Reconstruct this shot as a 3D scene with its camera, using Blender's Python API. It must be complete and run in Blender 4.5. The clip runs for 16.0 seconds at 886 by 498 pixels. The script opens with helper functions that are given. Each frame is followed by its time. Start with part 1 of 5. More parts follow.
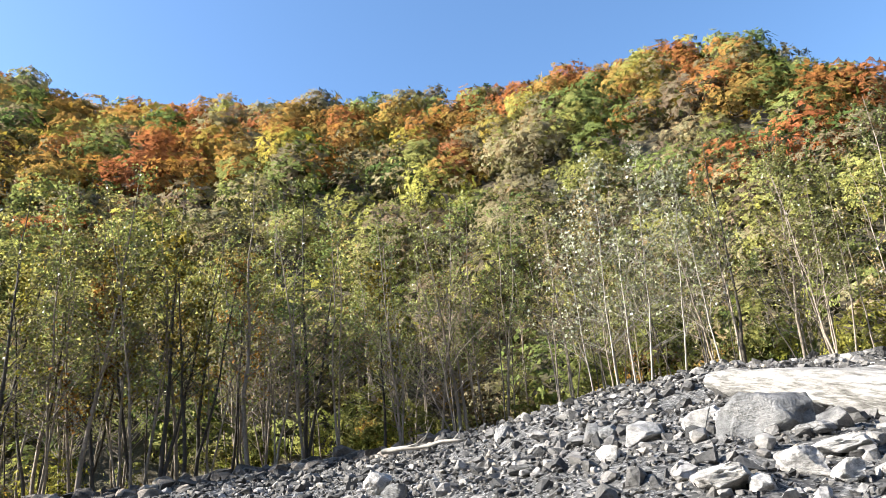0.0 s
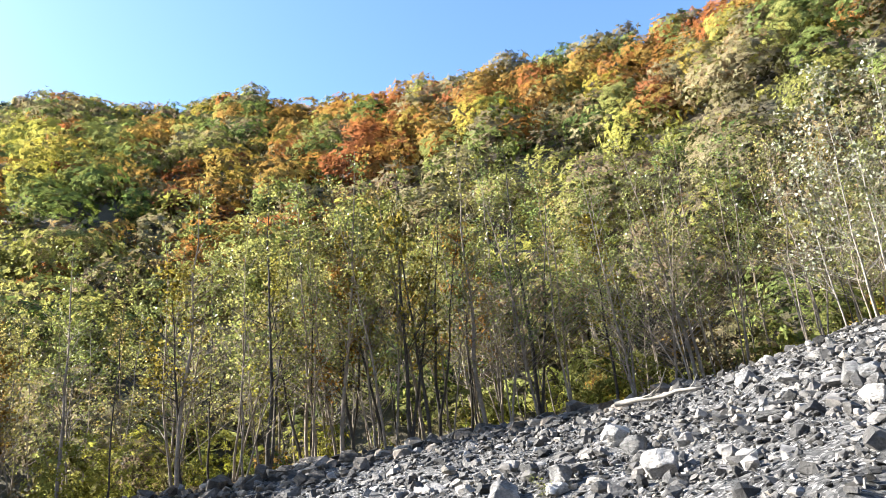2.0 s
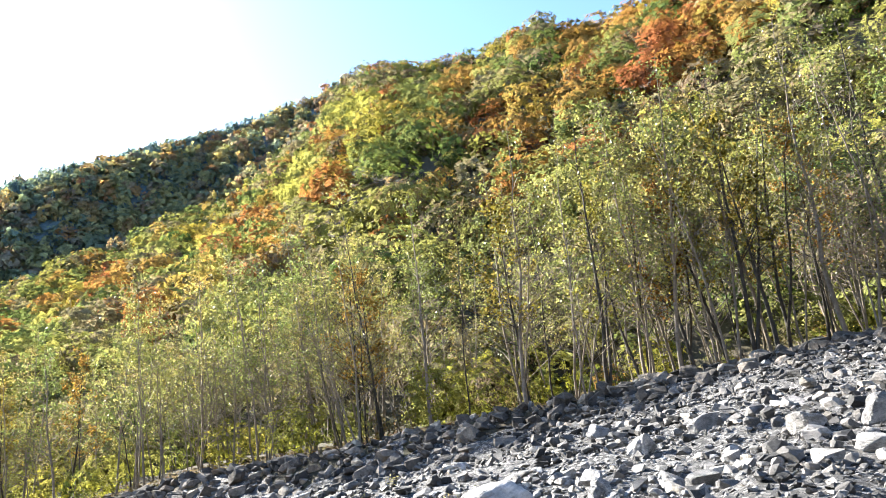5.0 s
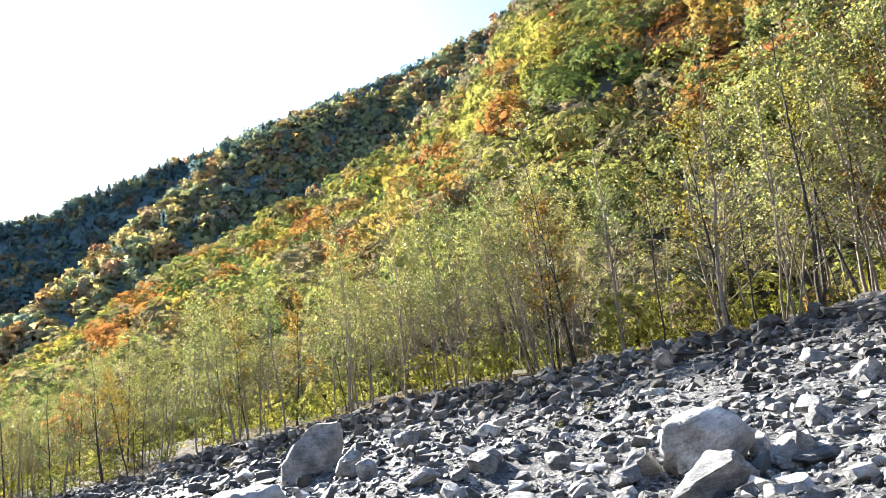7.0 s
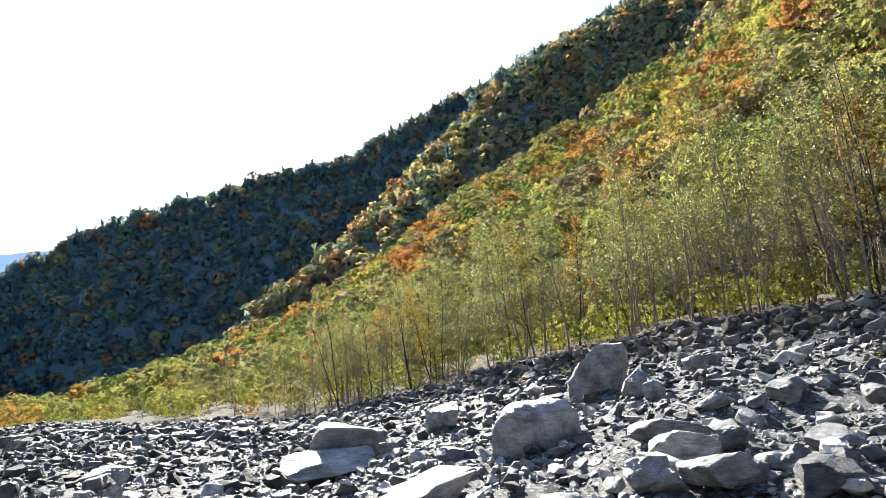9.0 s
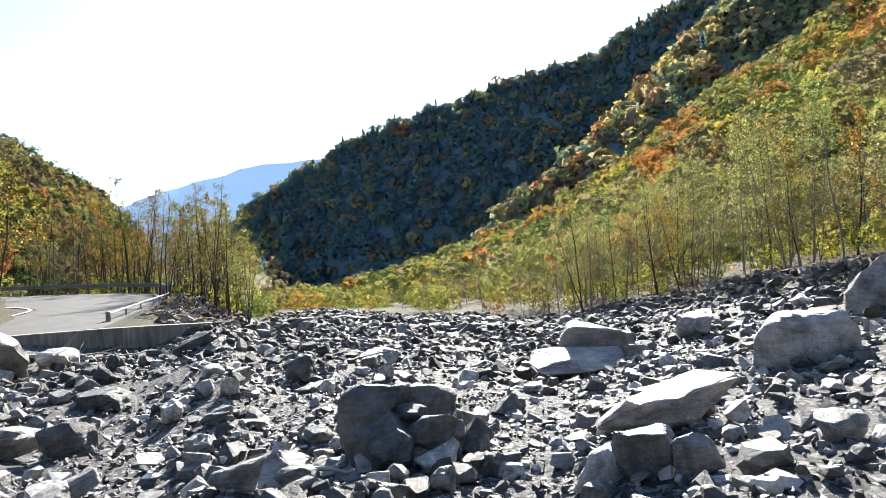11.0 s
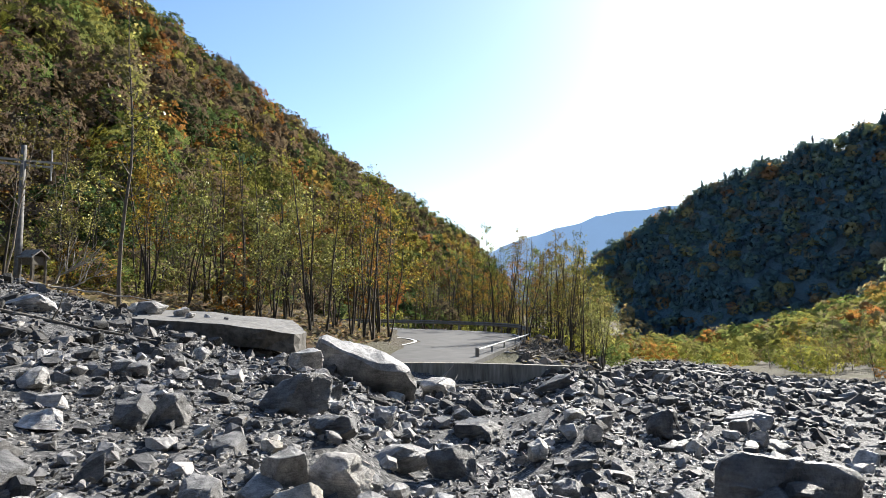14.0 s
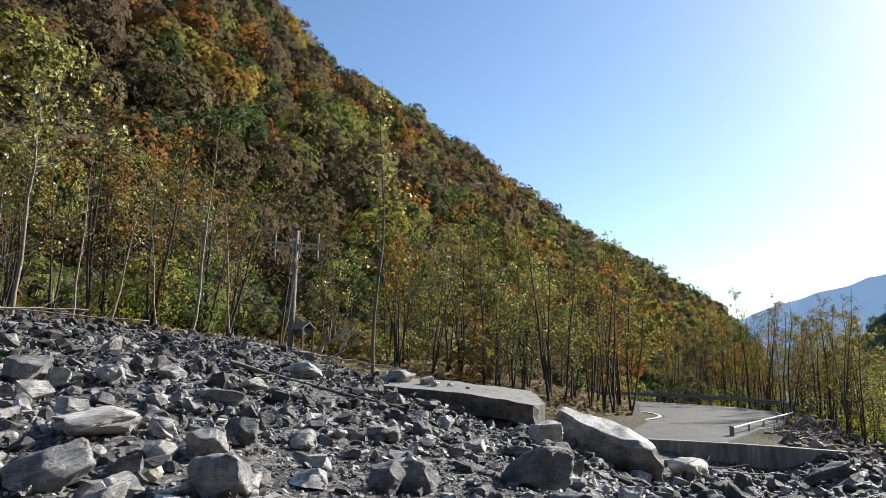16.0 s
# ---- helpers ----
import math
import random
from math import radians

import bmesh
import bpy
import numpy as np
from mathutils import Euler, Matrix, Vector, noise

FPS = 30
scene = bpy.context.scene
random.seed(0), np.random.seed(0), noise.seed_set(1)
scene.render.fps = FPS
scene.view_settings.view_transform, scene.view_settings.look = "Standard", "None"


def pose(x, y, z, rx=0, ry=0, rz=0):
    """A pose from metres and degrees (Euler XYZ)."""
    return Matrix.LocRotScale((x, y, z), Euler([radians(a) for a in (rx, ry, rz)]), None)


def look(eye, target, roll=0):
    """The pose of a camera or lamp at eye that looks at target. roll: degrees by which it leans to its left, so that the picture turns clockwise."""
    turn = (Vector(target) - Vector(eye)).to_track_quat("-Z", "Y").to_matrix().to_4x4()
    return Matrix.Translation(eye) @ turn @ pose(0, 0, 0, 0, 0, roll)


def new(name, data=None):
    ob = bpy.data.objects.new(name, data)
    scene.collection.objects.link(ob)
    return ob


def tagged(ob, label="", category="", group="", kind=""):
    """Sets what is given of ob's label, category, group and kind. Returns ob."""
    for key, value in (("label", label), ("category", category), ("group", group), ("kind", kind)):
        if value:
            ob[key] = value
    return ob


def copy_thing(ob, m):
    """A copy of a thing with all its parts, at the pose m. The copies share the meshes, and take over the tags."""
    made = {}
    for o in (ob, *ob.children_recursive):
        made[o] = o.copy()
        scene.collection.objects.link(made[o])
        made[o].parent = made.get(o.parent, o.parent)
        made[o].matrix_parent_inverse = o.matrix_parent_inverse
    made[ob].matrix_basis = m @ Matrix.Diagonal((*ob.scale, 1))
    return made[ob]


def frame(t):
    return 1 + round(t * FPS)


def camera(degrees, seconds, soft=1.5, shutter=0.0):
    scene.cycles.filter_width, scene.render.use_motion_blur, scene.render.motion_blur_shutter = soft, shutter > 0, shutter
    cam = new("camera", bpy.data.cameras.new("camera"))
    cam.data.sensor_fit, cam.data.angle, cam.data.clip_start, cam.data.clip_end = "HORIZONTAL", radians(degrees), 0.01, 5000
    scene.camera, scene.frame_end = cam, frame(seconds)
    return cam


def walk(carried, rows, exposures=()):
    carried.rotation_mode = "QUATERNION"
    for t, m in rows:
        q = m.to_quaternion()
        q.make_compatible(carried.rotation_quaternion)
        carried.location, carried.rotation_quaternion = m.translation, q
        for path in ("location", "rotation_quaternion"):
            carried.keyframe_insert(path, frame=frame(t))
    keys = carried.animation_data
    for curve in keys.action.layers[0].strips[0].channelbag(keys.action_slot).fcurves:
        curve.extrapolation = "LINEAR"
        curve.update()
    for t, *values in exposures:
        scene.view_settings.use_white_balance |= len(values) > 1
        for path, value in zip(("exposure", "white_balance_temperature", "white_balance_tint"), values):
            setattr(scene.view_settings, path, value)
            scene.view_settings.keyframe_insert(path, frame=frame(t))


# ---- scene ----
cam = camera(64.6, 16.0, soft=0.8)
EYE = 1.6
# seconds, x, y, z from the first eye, yaw, pitch, roll
ROWS = [
    (0.0, 0.0, 0.0, 0.0, 1.79, 21.75, 4.49),
    (0.5, -0.003, 0.0, -0.001, 7.23, 21.86, 4.41),
    (1.0, -0.005, 0.001, -0.002, 10.43, 21.85, 4.76),
    (1.5, -0.013, -0.001, -0.009, 14.88, 21.03, 5.16),
    (2.0, -0.01, -0.005, -0.008, 20.34, 19.96, 5.32),
    (2.5, -0.019, -0.005, -0.006, 24.92, 19.73, 5.12),
    (3.0, -0.044, -0.009, -0.006, 29.26, 19.41, 5.02),
    (3.5, -0.067, -0.015, -0.01, 33.64, 18.99, 5.22),
    (4.0, -0.094, -0.025, -0.01, 37.9, 18.4, 5.2),
    (4.2, -0.106, -0.027, -0.012, 39.78, 17.86, 5.17),
    (6.3, -0.224, -0.043, -0.03, 56.43, 13.18, 4.61),
    (6.5, -0.235, -0.045, -0.032, 57.98, 12.77, 4.73),
    (7.0, -0.25, -0.054, -0.033, 61.87, 11.62, 4.88),
    (7.5, -0.251, -0.065, -0.036, 67.62, 10.48, 4.45),
    (8.0, -0.25, -0.077, -0.042, 73.52, 9.34, 4.09),
    (8.5, -0.249, -0.083, -0.049, 79.38, 8.22, 3.75),
    (9.0, -0.248, -0.094, -0.061, 84.35, 7.02, 3.35),
    (9.2, -0.249, -0.106, -0.065, 86.51, 6.49, 3.29),
    (11.3, -0.258, -0.226, -0.108, 106.93, -0.46, 1.88),
    (11.5, -0.258, -0.238, -0.112, 109.01, -0.59, 1.76),
    (12.0, -0.255, -0.287, -0.109, 114.15, -0.28, 1.18),
    (12.5, -0.25, -0.329, -0.105, 119.31, 0.6, 0.78),
    (13.0, -0.251, -0.362, -0.098, 123.47, 1.68, 0.37),
    (13.5, -0.249, -0.399, -0.093, 127.73, 2.87, -0.13),
    (14.0, -0.247, -0.411, -0.087, 132.12, 4.28, -0.56),
    (14.5, -0.242, -0.407, -0.078, 137.08, 5.36, -1.05),
    (15.0, -0.234, -0.404, -0.068, 141.68, 7.13, -1.66),
    (15.5, -0.23, -0.408, -0.066, 146.4, 8.52, -1.67),
    (16.0, -0.228, -0.419, -0.065, 151.18, 9.6, -1.32),
]
STOPS = [(0.0, 1.9), (0.6, 2.07), (2.0, 2.2), (4.2, 2.42), (7.0, 2.38), (8.0, 2.18), (9.0, 1.85), (11.5, 1.78), (13.0, 1.5), (14.5, 1.16), (16.0, 1.02)]
walk(cam, [(t, pose(x, y, EYE + z, 90 + pitch, roll, yaw)) for t, x, y, z, yaw, pitch, roll in ROWS], STOPS)

# ---- light: low autumn sun over the valley ----
SUN_AZ, SUN_EL = 97.0, 30.0


def bearing(az, r=1.0):
    """Plan place r metres away at az degrees, counted to the left from +y."""
    return Vector((-math.sin(radians(az)) * r, math.cos(radians(az)) * r, 0))


world = bpy.data.worlds.new("sky")
scene.world = world
world.use_nodes = True
wn = world.node_tree.nodes
sky = wn.new("ShaderNodeTexSky")
sky.sky_type, sky.sun_disc = "NISHITA", False
sky.sun_elevation, sky.sun_rotation = radians(SUN_EL), radians(-SUN_AZ)
sky.air_density, sky.dust_density, sky.ozone_density = 1.0, 0.65, 2.6
wn["Background"].inputs["Strength"].default_value = 0.09
deep = wn.new("ShaderNodeHueSaturation")
deep.inputs["Saturation"].default_value = 1.1
world.node_tree.links.new(sky.outputs[0], deep.inputs["Color"])
world.node_tree.links.new(deep.outputs[0], wn["Background"].inputs["Color"])
sun = new("sun", bpy.data.lights.new("sun", "SUN"))
sun.data.energy, sun.data.angle, sun.data.color = 5.0, radians(0.55), (1.0, 0.95, 0.86)
sun_way = bearing(SUN_AZ, math.cos(radians(SUN_EL))) + Vector((0, 0, math.sin(radians(SUN_EL))))
sun.matrix_world = look(sun_way * 300, (0, 0, 0))


# ---- materials ----
def material(name):
    m = bpy.data.materials.new(name)
    m.use_nodes = True
    t = m.node_tree
    return m, t, t.nodes["Principled BSDF"]


def node(t, kind, **values):
    n = t.nodes.new("ShaderNode" + kind)
    for k, v in values.items():
        n.inputs[k.replace("_", " ")].default_value = v
    return n


def ramp(t, fac, stops, mode="LINEAR"):
    n = t.nodes.new("ShaderNodeValToRGB")
    n.color_ramp.interpolation = mode
    e = n.color_ramp.elements
    while len(e) < len(stops):
        e.new(0.5)
    for s, (p, c) in zip(e, stops):
        s.position, s.color = p, (*c, 1)
    t.links.new(fac, n.inputs["Fac"])
    return n.outputs["Color"]


def noise_tex(t, scale, detail=4.0, rough=0.6, coord="Object"):
    c = t.nodes.new("ShaderNodeTexCoord")
    n = node(t, "TexNoise", Scale=scale, Detail=detail, Roughness=rough)
    t.links.new(c.outputs[coord], n.inputs["Vector"])
    return n.outputs["Fac"]


def mixed(t, a, b, fac, mode="MIX"):
    n = t.nodes.new("ShaderNodeMix")
    n.data_type, n.blend_type = "RGBA", mode
    for k, v in ((6, a), (7, b), (0, fac)):
        if hasattr(v, "is_output"):
            t.links.new(v, n.inputs[k])
        else:
            n.inputs[k].default_value = v
    return n.outputs[2]


def bumped(t, p, height, strength, distance):
    b = node(t, "Bump", Strength=strength, Distance=distance)
    t.links.new(height, b.inputs["Height"])
    t.links.new(b.outputs[0], p.inputs["Normal"])


def grey(v, warm=0.0):
    return (v * (1 + warm), v, v * (1 - warm))


def rock_material(name, dark, light, per_object, warm=0.0, scale=1.0, rough=0.56):
    """Slate-grey broken rock: pale dust, dark seams, a little rust."""
    m, t, p = material(name)
    if per_object:
        r = t.nodes.new("ShaderNodeObjectInfo").outputs["Random"]
    else:
        r = t.nodes.new("ShaderNodeNewGeometry").outputs["Random Per Island"]
    lean = 0.5 if per_object else 0.32
    base = ramp(t, r, [(0.0, grey(dark)), (0.55, grey(dark + (light - dark) * lean, warm)), (0.9, grey(light, warm)), (1.0, (light * 1.12, light * 1.0, light * 0.82))])
    c = t.nodes.new("ShaderNodeTexCoord")
    shift = node(t, "VectorMath")
    shift.operation = "ADD"
    t.links.new(c.outputs["Object"], shift.inputs[0])
    t.links.new(r, shift.inputs[1])
    fields = []
    for sc, detail in ((2.2, 5.0), (7.0, 6.0), (28.0, 5.0)):
        n = node(t, "TexNoise", Scale=sc * scale, Detail=detail, Roughness=0.68)
        t.links.new(shift.outputs[0], n.inputs["Vector"])
        fields.append(n.outputs["Fac"])
    col = mixed(t, base, ramp(t, fields[0], [(0.36, grey(0.5)), (0.5, grey(0.95)), (0.64, grey(1.4, 0.03))]), 1.0, "MULTIPLY")
    col = mixed(t, col, ramp(t, fields[1], [(0.36, grey(0.5)), (0.48, grey(1.0)), (0.62, grey(1.25))]), 0.5, "MULTIPLY")
    col = mixed(t, col, ramp(t, fields[2], [(0.32, grey(0.6)), (0.5, grey(1.0)), (0.7, grey(1.2))]), 0.45, "MULTIPLY")
    # fine beds of the slate
    beds = node(t, "Mapping")
    beds.inputs["Rotation"].default_value, beds.inputs["Scale"].default_value = (0.35, 0.2, 0), (2.0, 2.0, 17.0)
    t.links.new(shift.outputs[0], beds.inputs["Vector"])
    streak = node(t, "TexNoise", Scale=1.3 * scale, Detail=5.0, Roughness=0.6)
    t.links.new(beds.outputs[0], streak.inputs["Vector"])
    col = mixed(t, col, ramp(t, streak.outputs["Fac"], [(0.33, grey(0.62)), (0.48, grey(1.0)), (0.68, grey(1.16))]), 0.6, "MULTIPLY")
    t.links.new(col, p.inputs["Base Color"])
    p.inputs["Roughness"].default_value, p.inputs["Specular IOR Level"].default_value = rough, 0.4
    bumped(t, p, mixed(t, mixed(t, fields[1], fields[2], 0.25), streak.outputs["Fac"], 0.3), 0.9, 0.08)
    return m


ROCK = rock_material("slate_rock", 0.13, 0.56, True, 0.03, 1.0, 0.5)
RUBBLE = rock_material("slate_rubble", 0.05, 0.46, False, 0.03, 1.0, 0.6)
PEBBLE = rock_material("pale_slate_chips", 0.02, 0.22, False, 0.04, 1.0, 0.75)
CHIP = rock_material("slate_chips", 0.035, 0.29, False, 0.03, 1.0, 0.45)
DARK_ROCK = rock_material("dark_slate_rock", 0.1, 0.2, True, 0.0)
PALE_ROCK = rock_material("pale_slate_rock", 0.25, 0.44, True, 0.04, 1.0, 0.55)
MID_ROCK = rock_material("weathered_slate_rock", 0.17, 0.26, True, 0.02)
BROWN_ROCK = rock_material("brown_slate_rock", 0.2, 0.3, True, 0.1, 1.0, 0.8)
# darker copy of the slate rubble: shade of backlit far stones put in
SHADED_RUBBLE = rock_material("shaded_slate_rubble", 0.028, 0.23, False, 0.04, 1.0, 0.75)
PALE_RUBBLE = rock_material("pale_slate_rubble", 0.03, 0.32, False, 0.05, 1.0, 0.75)
BANKROCK = rock_material("brown_bank_rock", 0.05, 0.26, False, 0.15, 1.0, 0.9)


def gravel_material():
    m, t, p = material("grey_gravel")
    n0, n1 = noise_tex(t, 0.3, 4), noise_tex(t, 30.0, 6, 0.8)
    c = t.nodes.new("ShaderNodeTexCoord")
    warp = node(t, "TexNoise", Scale=9.0, Detail=3.0)
    t.links.new(c.outputs["Object"], warp.inputs["Vector"])
    add = node(t, "VectorMath")
    add.operation = "MULTIPLY_ADD"
    add.inputs[1].default_value = (0.09, 0.09, 0.09)
    t.links.new(warp.outputs["Color"], add.inputs[0])
    t.links.new(c.outputs["Object"], add.inputs[2])
    v = node(t, "TexVoronoi", Scale=21.0)
    t.links.new(add.outputs[0], v.inputs["Vector"])
    cell = t.nodes.new("ShaderNodeSeparateColor")
    t.links.new(v.outputs["Color"], cell.inputs[0])
    stones = ramp(t, cell.outputs[0], [(0.0, grey(0.025)), (0.5, grey(0.095)), (0.8, grey(0.2, 0.03)), (1.0, grey(0.38, 0.03))])
    sand = ramp(t, n1, [(0.25, grey(0.06)), (0.75, grey(0.14, 0.03))])
    b = mixed(t, stones, sand, ramp(t, n0, [(0.45, grey(0.05)), (0.7, grey(0.6))]))
    t.links.new(b, p.inputs["Base Color"])
    p.inputs["Roughness"].default_value, p.inputs["Specular IOR Level"].default_value = 0.8, 0.25
    hi = mixed(t, cell.outputs[1], n1, 0.5)
    bumped(t, p, hi, 1.0, 0.08)
    return m


def litter_material():
    m, t, p = material("forest_floor")
    n0, n1 = noise_tex(t, 0.12, 5), noise_tex(t, 6.0, 6, 0.75)
    a = ramp(t, n1, [(0.25, (0.022, 0.018, 0.011)), (0.5, (0.066, 0.051, 0.028)), (0.75, (0.14, 0.105, 0.056))])
    b = mixed(t, a, (0.06, 0.075, 0.015, 1), ramp(t, n0, [(0.45, grey(0.0)), (0.65, grey(0.35))]))
    t.links.new(b, p.inputs["Base Color"])
    p.inputs["Roughness"].default_value = 0.95
    bumped(t, p, n1, 0.8, 0.2)
    return m


def leaf_material(name, stops, source, spread=0.5, glow=0.38, gloss=0.0, sprig=0.0, full=0.52):
    """Leaves: colour along a ramp by source, bright and dark ones mixed, light passing through."""
    m, t, p = material(name)
    if source == "tint":
        a = t.nodes.new("ShaderNodeAttribute")
        a.attribute_name = "tint"
        fac = a.outputs["Fac"]
    else:
        fac = t.nodes.new("ShaderNodeObjectInfo").outputs["Random"]
    isl = t.nodes.new("ShaderNodeNewGeometry").outputs["Random Per Island"]
    w = node(t, "Math")
    w.operation = "MULTIPLY_ADD"
    w.inputs[1].default_value, w.inputs[2].default_value = 0.05, -0.025
    t.links.new(isl, w.inputs[0])
    s = node(t, "Math")
    s.operation = "ADD"
    t.links.new(w.outputs[0], s.inputs[0])
    t.links.new(fac, s.inputs[1])
    col = ramp(t, s.outputs[0], stops)
    val = ramp(t, isl, [(0.0, grey(1 - spread)), (0.6, grey(1.0)), (1.0, grey(1 + spread * 0.5))])
    col = mixed(t, col, val, 1.0, "MULTIPLY")
    if sprig:
        # each spray is broken up into single leaves
        c = t.nodes.new("ShaderNodeTexCoord")
        v = node(t, "TexVoronoi", Scale=sprig)
        t.links.new(c.outputs["Object"], v.inputs["Vector"])
        cell = t.nodes.new("ShaderNodeSeparateColor")
        t.links.new(v.outputs["Color"], cell.inputs[0])
        col = mixed(t, col, ramp(t, cell.outputs[0], [(0.0, grey(0.6)), (0.5, grey(1.0)), (1.0, grey(1.35))]), 1.0, "MULTIPLY")
    t.nodes.remove(p)
    d, tr, mx = node(t, "BsdfDiffuse"), node(t, "BsdfTranslucent"), node(t, "MixShader", Fac=glow)
    way = t.nodes.new("ShaderNodeAttribute")
    way.attribute_name = "facing"
    turn = t.nodes.new("ShaderNodeVectorTransform")
    turn.vector_type, turn.convert_from, turn.convert_to = "NORMAL", "OBJECT", "WORLD"
    t.links.new(way.outputs["Vector"], turn.inputs[0])
    t.links.new(turn.outputs[0], d.inputs["Normal"])
    t.links.new(turn.outputs[0], tr.inputs["Normal"])
    t.links.new(col, d.inputs["Color"])
    t.links.new(mixed(t, col, (1.1, 1.15, 0.6, 1), 1.0, "MULTIPLY"), tr.inputs["Color"])
    t.links.new(d.outputs[0], mx.inputs[1])
    t.links.new(tr.outputs[0], mx.inputs[2])
    last = mx
    if gloss:
        g, m2 = node(t, "BsdfGlossy", Roughness=0.35), node(t, "MixShader", Fac=gloss)
        t.links.new(mx.outputs[0], m2.inputs[1])
        t.links.new(g.outputs[0], m2.inputs[2])
        last = m2
    if sprig:
        gap, m3, air = node(t, "Math"), node(t, "MixShader"), node(t, "BsdfTransparent")
        gap.operation = "GREATER_THAN"
        gap.inputs[1].default_value = full
        t.links.new(v.outputs["Distance"], gap.inputs[0])
        t.links.new(gap.outputs[0], m3.inputs[0])
        t.links.new(last.outputs[0], m3.inputs[1])
        t.links.new(air.outputs[0], m3.inputs[2])
        last = m3
    t.links.new(last.outputs[0], t.nodes["Material Output"].inputs["Surface"])
    return m


def bark_material(name, a, b):
    m, t, p = material(name)
    n = noise_tex(t, 5.0, 5, 0.7)
    t.links.new(ramp(t, n, [(0.3, a), (0.7, b)]), p.inputs["Base Color"])
    p.inputs["Roughness"].default_value = 0.9
    bumped(t, p, n, 0.4, 0.02)
    return m


def plain_material(name, a, b, scale, rough, metal=0.0, bump=0.3):
    m, t, p = material(name)
    n = noise_tex(t, scale, 6, 0.65)
    t.links.new(ramp(t, n, [(0.3, a), (0.7, b)]), p.inputs["Base Color"])
    p.inputs["Roughness"].default_value, p.inputs["Metallic"].default_value = rough, metal
    bumped(t, p, n, bump, 0.01)
    return m


def streaked_concrete():
    m, t, p = material("streaked_concrete")
    c, k = t.nodes.new("ShaderNodeTexCoord"), t.nodes.new("ShaderNodeMapping")
    k.inputs["Scale"].default_value = (2.5, 2.5, 0.25)
    t.links.new(c.outputs["Object"], k.inputs["Vector"])
    n = node(t, "TexNoise", Scale=2.0, Detail=6.0, Roughness=0.7)
    t.links.new(k.outputs[0], n.inputs["Vector"])
    t.links.new(ramp(t, n.outputs["Fac"], [(0.3, (0.09, 0.08, 0.065)), (0.5, (0.21, 0.195, 0.165)), (0.72, (0.36, 0.34, 0.30))]), p.inputs["Base Color"])
    p.inputs["Roughness"].default_value = 0.9
    bumped(t, p, n.outputs["Fac"], 0.3, 0.02)
    return m


def hazy_floor_material():
    """Thicket over the far slopes between the taller crowns, haze put into its blue-green colour."""
    m, t, p = material("hazy_far_floor")
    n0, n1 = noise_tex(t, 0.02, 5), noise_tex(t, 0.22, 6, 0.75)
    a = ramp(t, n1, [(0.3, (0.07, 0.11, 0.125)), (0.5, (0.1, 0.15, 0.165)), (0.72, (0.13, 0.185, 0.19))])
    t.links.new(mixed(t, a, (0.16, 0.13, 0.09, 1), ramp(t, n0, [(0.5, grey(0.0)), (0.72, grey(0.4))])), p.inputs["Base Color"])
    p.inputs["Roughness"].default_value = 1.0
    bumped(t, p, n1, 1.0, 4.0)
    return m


GRAVEL, LITTER, HAZY_FLOOR = gravel_material(), litter_material(), hazy_floor_material()
# hue: 0 dark conifer, .15 green, .3 olive, .45 yellow green, .55 yellow, .65 ochre, .75 orange brown, .85 rust, 1 grey brown
AUTUMN = [(0.0, (0.0519, 0.0923, 0.0504)), (0.14, (0.125, 0.18, 0.0546)), (0.3, (0.264, 0.26, 0.0881)), (0.45, (0.352, 0.336, 0.0796)), (0.56, (0.394, 0.319, 0.0671)),
          (0.66, (0.343, 0.231, 0.0713)), (0.75, (0.352, 0.172, 0.0504)), (0.84, (0.328, 0.113, 0.0504)), (0.92, (0.268, 0.243, 0.135)), (1.0, (0.164, 0.118, 0.0839))]
HILL_LEAF = leaf_material("autumn_leaves", AUTUMN, "tint", 0.16, 0.34, 0.0, 7.0, 0.6)
# same leaves darkened: shade of the hill above the road put into the colour
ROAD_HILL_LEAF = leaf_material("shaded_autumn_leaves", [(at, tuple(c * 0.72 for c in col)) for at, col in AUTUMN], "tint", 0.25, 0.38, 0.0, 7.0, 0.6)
BUSH_LEAF = leaf_material("bush_leaves", AUTUMN, "tint", 0.3, 0.48, 0.0, 11.0)
# aerial haze put into the far leaves: conifers lifted towards blue
HAZY_AUTUMN = [(0.0, (0.14, 0.22, 0.26)), (0.14, (0.18, 0.265, 0.275)), (0.3, (0.29, 0.33, 0.22)), (0.45, (0.44, 0.41, 0.2)), (0.56, (0.54, 0.43, 0.19)),
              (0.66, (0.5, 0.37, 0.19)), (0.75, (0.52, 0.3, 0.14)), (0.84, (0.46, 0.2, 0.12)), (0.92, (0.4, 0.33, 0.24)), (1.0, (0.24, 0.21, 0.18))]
HAZY_LEAF = leaf_material("hazy_autumn_leaves", HAZY_AUTUMN, "tint", 0.15, 0.48, 0.0, 1.3, 0.62)
DEAD_LEAF = leaf_material("dead_leaves", AUTUMN, "tint", 0.4, 0.2)
ALDER = [(0.0, (0.22, 0.29, 0.085)), (0.5, (0.325, 0.335, 0.11)), (0.85, (0.4, 0.365, 0.12)), (1.0, (0.44, 0.32, 0.115))]
ALDER_LEAF = leaf_material("alder_leaves", ALDER, "object", 0.55, 0.27, 0.04)
THICKET_LEAF = leaf_material("thicket_leaves", ALDER, "tint", 0.55, 0.27, 0.03)
